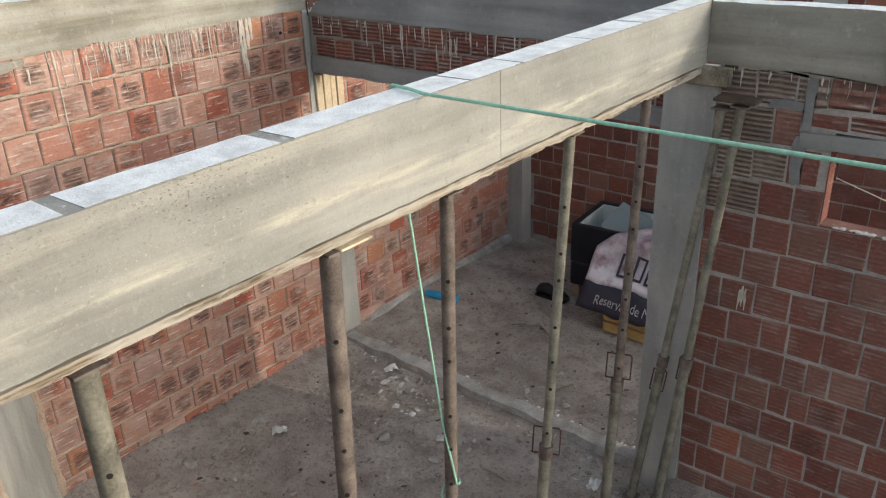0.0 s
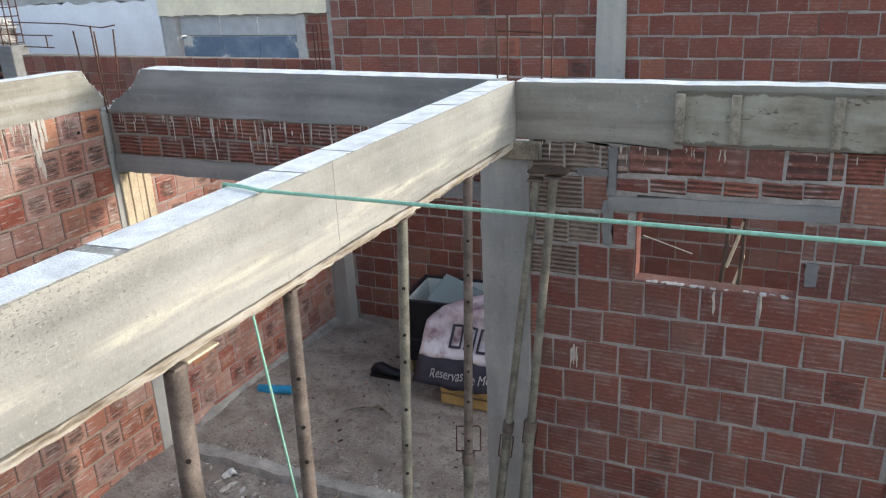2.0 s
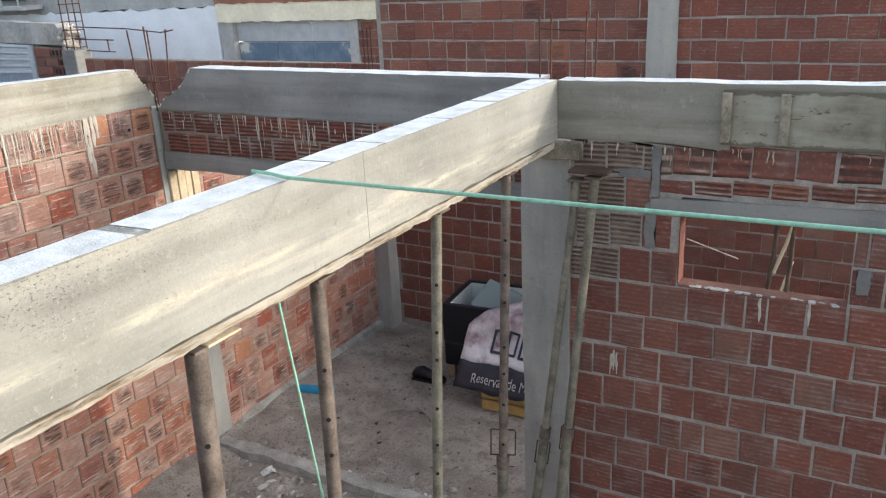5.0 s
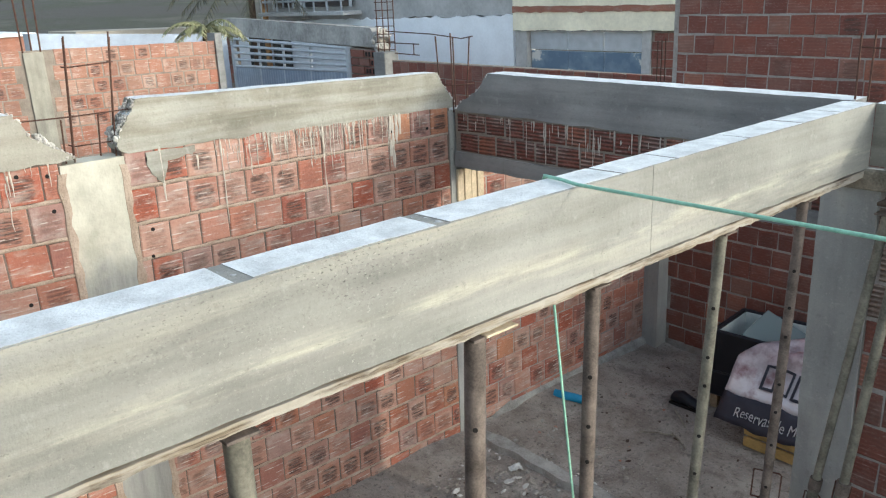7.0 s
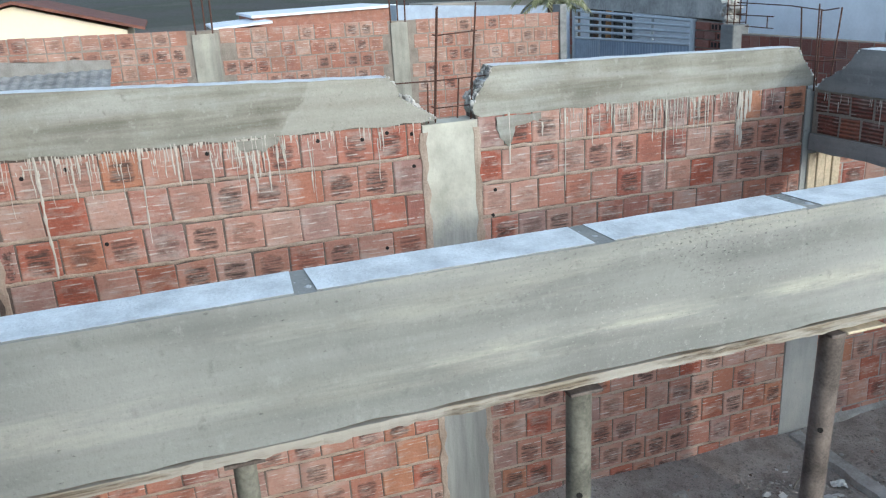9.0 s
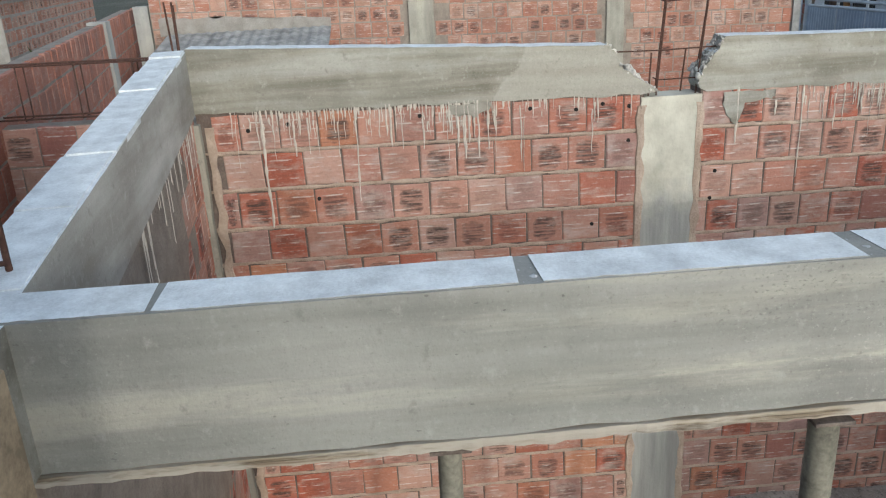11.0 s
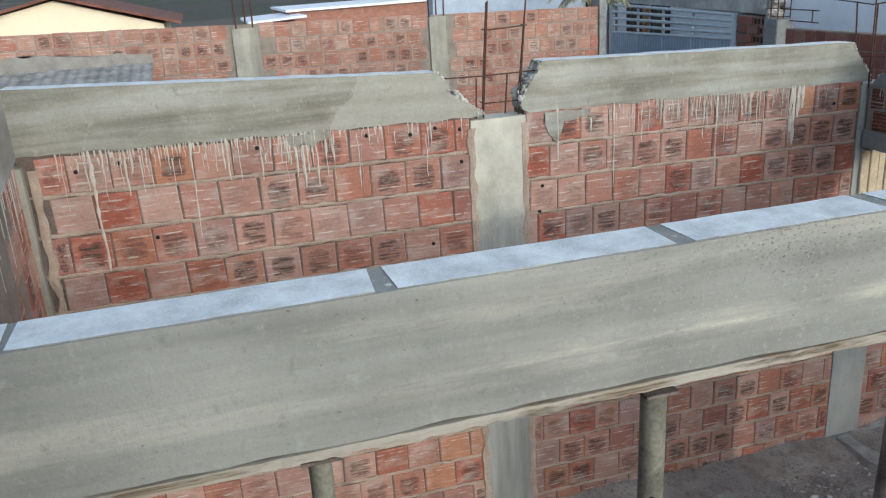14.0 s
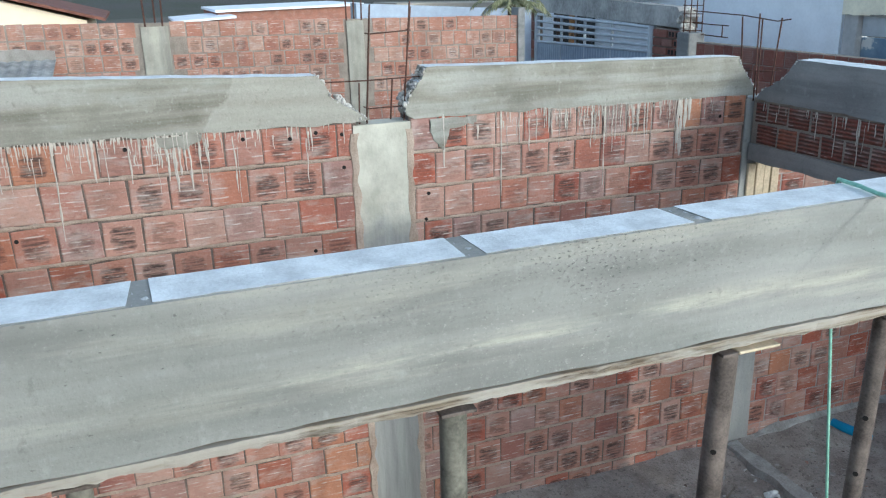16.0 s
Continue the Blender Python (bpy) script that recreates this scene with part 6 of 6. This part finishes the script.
slab(bm, [(3.2, -0.2), (8.5, -0.2), (8.5, 2.5), (3.2, 2.44)], (-30, 0, 0), (0, 1, 0), 6)
child("wall", bm, M["brick_far_joined"], t)
bm = bmesh.new()
slab(bm, [(3.1, 2.45), (8.6, 2.51), (8.6, 2.6), (3.1, 2.54)], (-29.8, 0, 0), (0, 1, 0), 6.3)
child("coping", bm, M["plaster_white"], t)
bm = bmesh.new()
slab(bm, [(1.6, 2.2), (3.6, 2.3), (3.6, 2.38), (1.6, 2.28)], (-28, 0, 0), (0, 1, 0), 5)
child("side_roof", bm, M["plaster_white"], t)
t = house("house", "low house with blue-grey sheet roof behind the boundary wall")
t.location = (-13, 5, 0)
bm = bmesh.new()
slab(bm, [(3.9, -0.1), (7.3, -0.1), (7.3, 2.78), (3.9, 3.0)], (-13, 0, 0), (0, 1, 0), 0.4)
child("sheet_roof", bm, M["zinc_dark"], t)
bm = bmesh.new()
slab(bm, [(6.2, -0.1), (12.0, -0.1), (12.0, 2.7), (6.2, 2.85)], (-18, 0, 0), (0, 1, 0), 2)
child("wall", bm, plain("lime_wash", (0.4, 0.36, 0.3), 0.9, 0.12, 1), t)
t = house("house", "rough brick house with a tiled roof beyond the boundary")
t.location = (-16, -7, 0)
bm = bmesh.new()
slab(bm, [(0, -0.1), (7.0, -0.1), (7.0, 3.2), (0, 3.2)], (-11.5, -5.6, 0), (-1, -0.13, 0), 4)
child("wall", bm, M["mortar_pale"], t)
lay(t, (-18.45, -6.505), 7.4, 7.0, [3.2 - 0.2 * k for k in range(7, -1, -1)], 0.3, "brick_far", seed=25, gap=0.035)
bm = bmesh.new()
slab(bm, [(-0.4, 3.22), (7.4, 3.22), (7.4, 3.36), (-0.4, 3.36)], (-11.5, -5.35, 0), (-1, -0.13, 0), 5)
child("roof", bm, tile, t)

# vegetation
leafy = Nodes("leaf_green")
LEAF_M = leafy.done(leafy.ramp(leafy.island(), [(0.0, (0.035, 0.06, 0.02)), (0.5, (0.06, 0.09, 0.03)), (1.0, (0.1, 0.12, 0.05))]), 0.8)


def bush(at, size, count, seed, label):
    t = thing("bush", label, "bush", at=at)
    rng = random.Random(seed)
    bm = bmesh.new()
    for i in range(7):
        a = rng.uniform(0, 6.3)
        tube(bm, [at, (at[0] + 0.4 * size * math.cos(a), at[1] + 0.4 * size * math.sin(a), at[2] + size * rng.uniform(0.4, 0.7))], 0.02, 5, 0.006)
    child("stems", bm, M["wood_grey"], t)
    verts, faces = [], []
    for i in range(count):
        d = Vector((rng.gauss(0, 1), rng.gauss(0, 1), rng.gauss(0, 0.8))).normalized() * size * rng.uniform(0.3, 1) ** 0.5 * (0.7 + 0.5 * noise.noise((i * 0.01, seed, 0)))
        c = Vector(at) + Vector((d.x * 0.7, d.y * 0.9, size * 0.6 + d.z * 0.5))
        r = rng.uniform(0.03, 0.07) * size
        u = Vector((rng.gauss(0, 1), rng.gauss(0, 1), rng.gauss(0, 1))).normalized()
        w = u.orthogonal().normalized()
        n = len(verts)
        verts += [tuple(c - u * r), tuple(c + w * r * 0.4), tuple(c + u * r), tuple(c - w * r * 0.4)]
        faces.append((n, n + 1, n + 2, n + 3))
    me = bpy.data.meshes.new("leaves")
    me.from_pydata(verts, [], faces)
    me.materials.append(LEAF_M)
    ob = new("leaves", me)
    ob.parent = t
    ob.matrix_parent_inverse = Matrix.Translation(t.location).inverted()


bush((-12.5, -4.4, 0.0), 2.35, 1500, 1, "dense green bush behind the boundary wall")
bush((-8.5, -4.9, 0.0), 1.9, 1300, 3, "green weeds beyond the boundary wall")
fr_n = Nodes("dry_frond")
FROND_M = fr_n.done(fr_n.ramp(fr_n.island(), [(0.0, (0.035, 0.04, 0.02)), (0.6, (0.07, 0.07, 0.04)), (1.0, (0.2, 0.17, 0.1))]), 0.8)
fr_p = Nodes("pale_frond")
PALE_M = fr_p.done(fr_p.ramp(fr_p.island(), [(0.0, (0.12, 0.13, 0.06)), (0.6, (0.26, 0.26, 0.14)), (1.0, (0.4, 0.38, 0.25))]), 0.8)


def make_palm(at, crown, reach0, count, seed, label, leaf):
    palm = thing("palm", label, "palm", at=at)
    bm = bmesh.new()
    tube(bm, [at, (at[0], at[1], crown)], 0.1, 10, 0.07)
    child("trunk", bm, M["wood_dark"], palm)
    rng = random.Random(seed)
    for i in range(count):
        a = i * 2.4
        reach, rise = reach0 * rng.uniform(0.8, 1.25), rng.uniform(0.2, 0.9)
        bm = bmesh.new()
        pts = [Vector((at[0] + math.cos(a) * r, at[1] + math.sin(a) * r, crown + (rise * r - (0.55 + 0.3 * rise) * r * r / reach0))) for r in np.linspace(0, reach, 15)]
        tube(bm, pts, 0.012, 4, 0.004)
        for p, q in zip(pts[1:], pts[2:]):
            d = (q - p).normalized()
            side = d.cross(Vector((0, 0, 1))).normalized()
            for sg in (-1, 1):
                for k in range(4):
                    o = p + (q - p) * (k / 4)
                    v = [bm.verts.new(w) for w in (o, o + d * 0.022, o + (d * rng.uniform(0.1, 0.2) + side * sg * rng.uniform(0.1, 0.2) - Vector((0, 0, rng.uniform(0.06, 0.16)))) * min(1, reach0))]
                    bm.faces.new(v)
        child("frond", bm, leaf, palm)


make_palm((-15.4, 9.2, 0), 3.75, 1.5, 30, 5, "palm with long drooping dark fronds before the balcony house", FROND_M)
make_palm((-11.3, 6.1, 0), 2.95, 0.62, 14, 6, "low palm with pale fronds behind the boundary wall", PALE_M)

# ---- mortar left round the wall columns and on the blocks ----
def smear(name, label, outline, x, mat):
    t = thing(name, label, "mortar", "mortar smears", at=(XW, outline[0][0], outline[0][1]))
    bm = bmesh.new()
    slab(bm, outline, (x, 0, 0), (0, 1, 0), 0.012)
    child("smear", bm, M[mat], t)


for y, z1, sd in ((1.205, 2.61, 3), (1.52, 2.6, 9), (YN + 0.06, 2.62, 5)):
    t = thing("mortar_smear", "squeezed beige mortar along the column edge", "mortar", "mortar smears", at=(XW, y, 0))
    bm = bmesh.new()
    rows = []
    for z in np.arange(0.0, z1, 0.03):
        a, b = 0.02 + 0.022 * noise.noise((z * 9, sd, 0)), 0.016 + 0.02 * noise.noise((z * 11, sd, 4))
        rows.append([bm.verts.new(p) for p in ((XW + 0.002, y - a - 0.004, z), (XW + 0.015, y - a, z), (XW + 0.0175 + 0.004 * noise.noise((z * 20, sd, 7)), y, z), (XW + 0.015, y + b, z), (XW + 0.004, y + b + 0.004, z))])
    for p, q in zip(rows, rows[1:]):
        for k in range(4):
            bm.faces.new((p[k], p[k + 1], q[k + 1], q[k]))
    child("smear", bm, M["mortar_bed"], t)
smear("mortar_smear", "grey cement patch slapped under the ring beam", jag([(0.2, 2.645), (0.21, 2.6), (0.25, 2.585), (0.29, 2.6), (0.33, 2.57), (0.37, 2.6), (0.41, 2.61), (0.42, 2.645), (0.2, 2.645)], 0.012, 6)[:-1], XW + 0.0125, "beam_right")
smear("mortar_smear", "grey cement run below the broken beam end", jag([(1.64, 2.62), (1.66, 2.5), (1.72, 2.44), (1.76, 2.56), (1.9, 2.57), (1.92, 2.62), (1.64, 2.62)], 0.02, 8)[:-1], XW + 0.0125, "beam_left")
for y, z in ((-0.82, 2.58), (-0.62, 2.6), (0.05, 2.6), (0.62, 2.6), (0.86, 2.58), (1.0, 2.6), (1.14, 2.58), (1.14, 2.4), (1.62, 2.2), (1.6, 2.05), (3.6, 2.48), (3.3, 2.5), (-0.5, 2.2), (0.95, 1.95)):
    t = thing("peg_hole", "small dark peg hole in a block", "hole", "peg holes", at=(XW, y, z))
    bm = bmesh.new()
    tube(bm, [(XW - 0.01, y, z), (XW + 0.0085, y, z)], 0.011, 8)
    child("opening", bm, M["hole"], t)

# ---- block wall running on beyond the near corner, under the beam cage ----
beyond = thing("wall_west_near", "orange block wall under the beam cage beyond the corner", "wall", kind="structure", at=(XW - 0.1, -2.3, 0))
bm = bmesh.new()
slab(bm, [(-3.6, -0.1), (-1.2, -0.1), (-1.2, 2.655), (-3.6, 2.655)], (XW - 0.05, 0, 0), (0, 1, 0), 0.13)
child("mortar_bed", bm, M["mortar"], beyond)
lay(beyond, (XW - 0.05, -1.2), -90, 2.4, [2.66 - 0.2045 * k for k in range(6, -1, -1)], 0.2, "brick_left", seed=41)
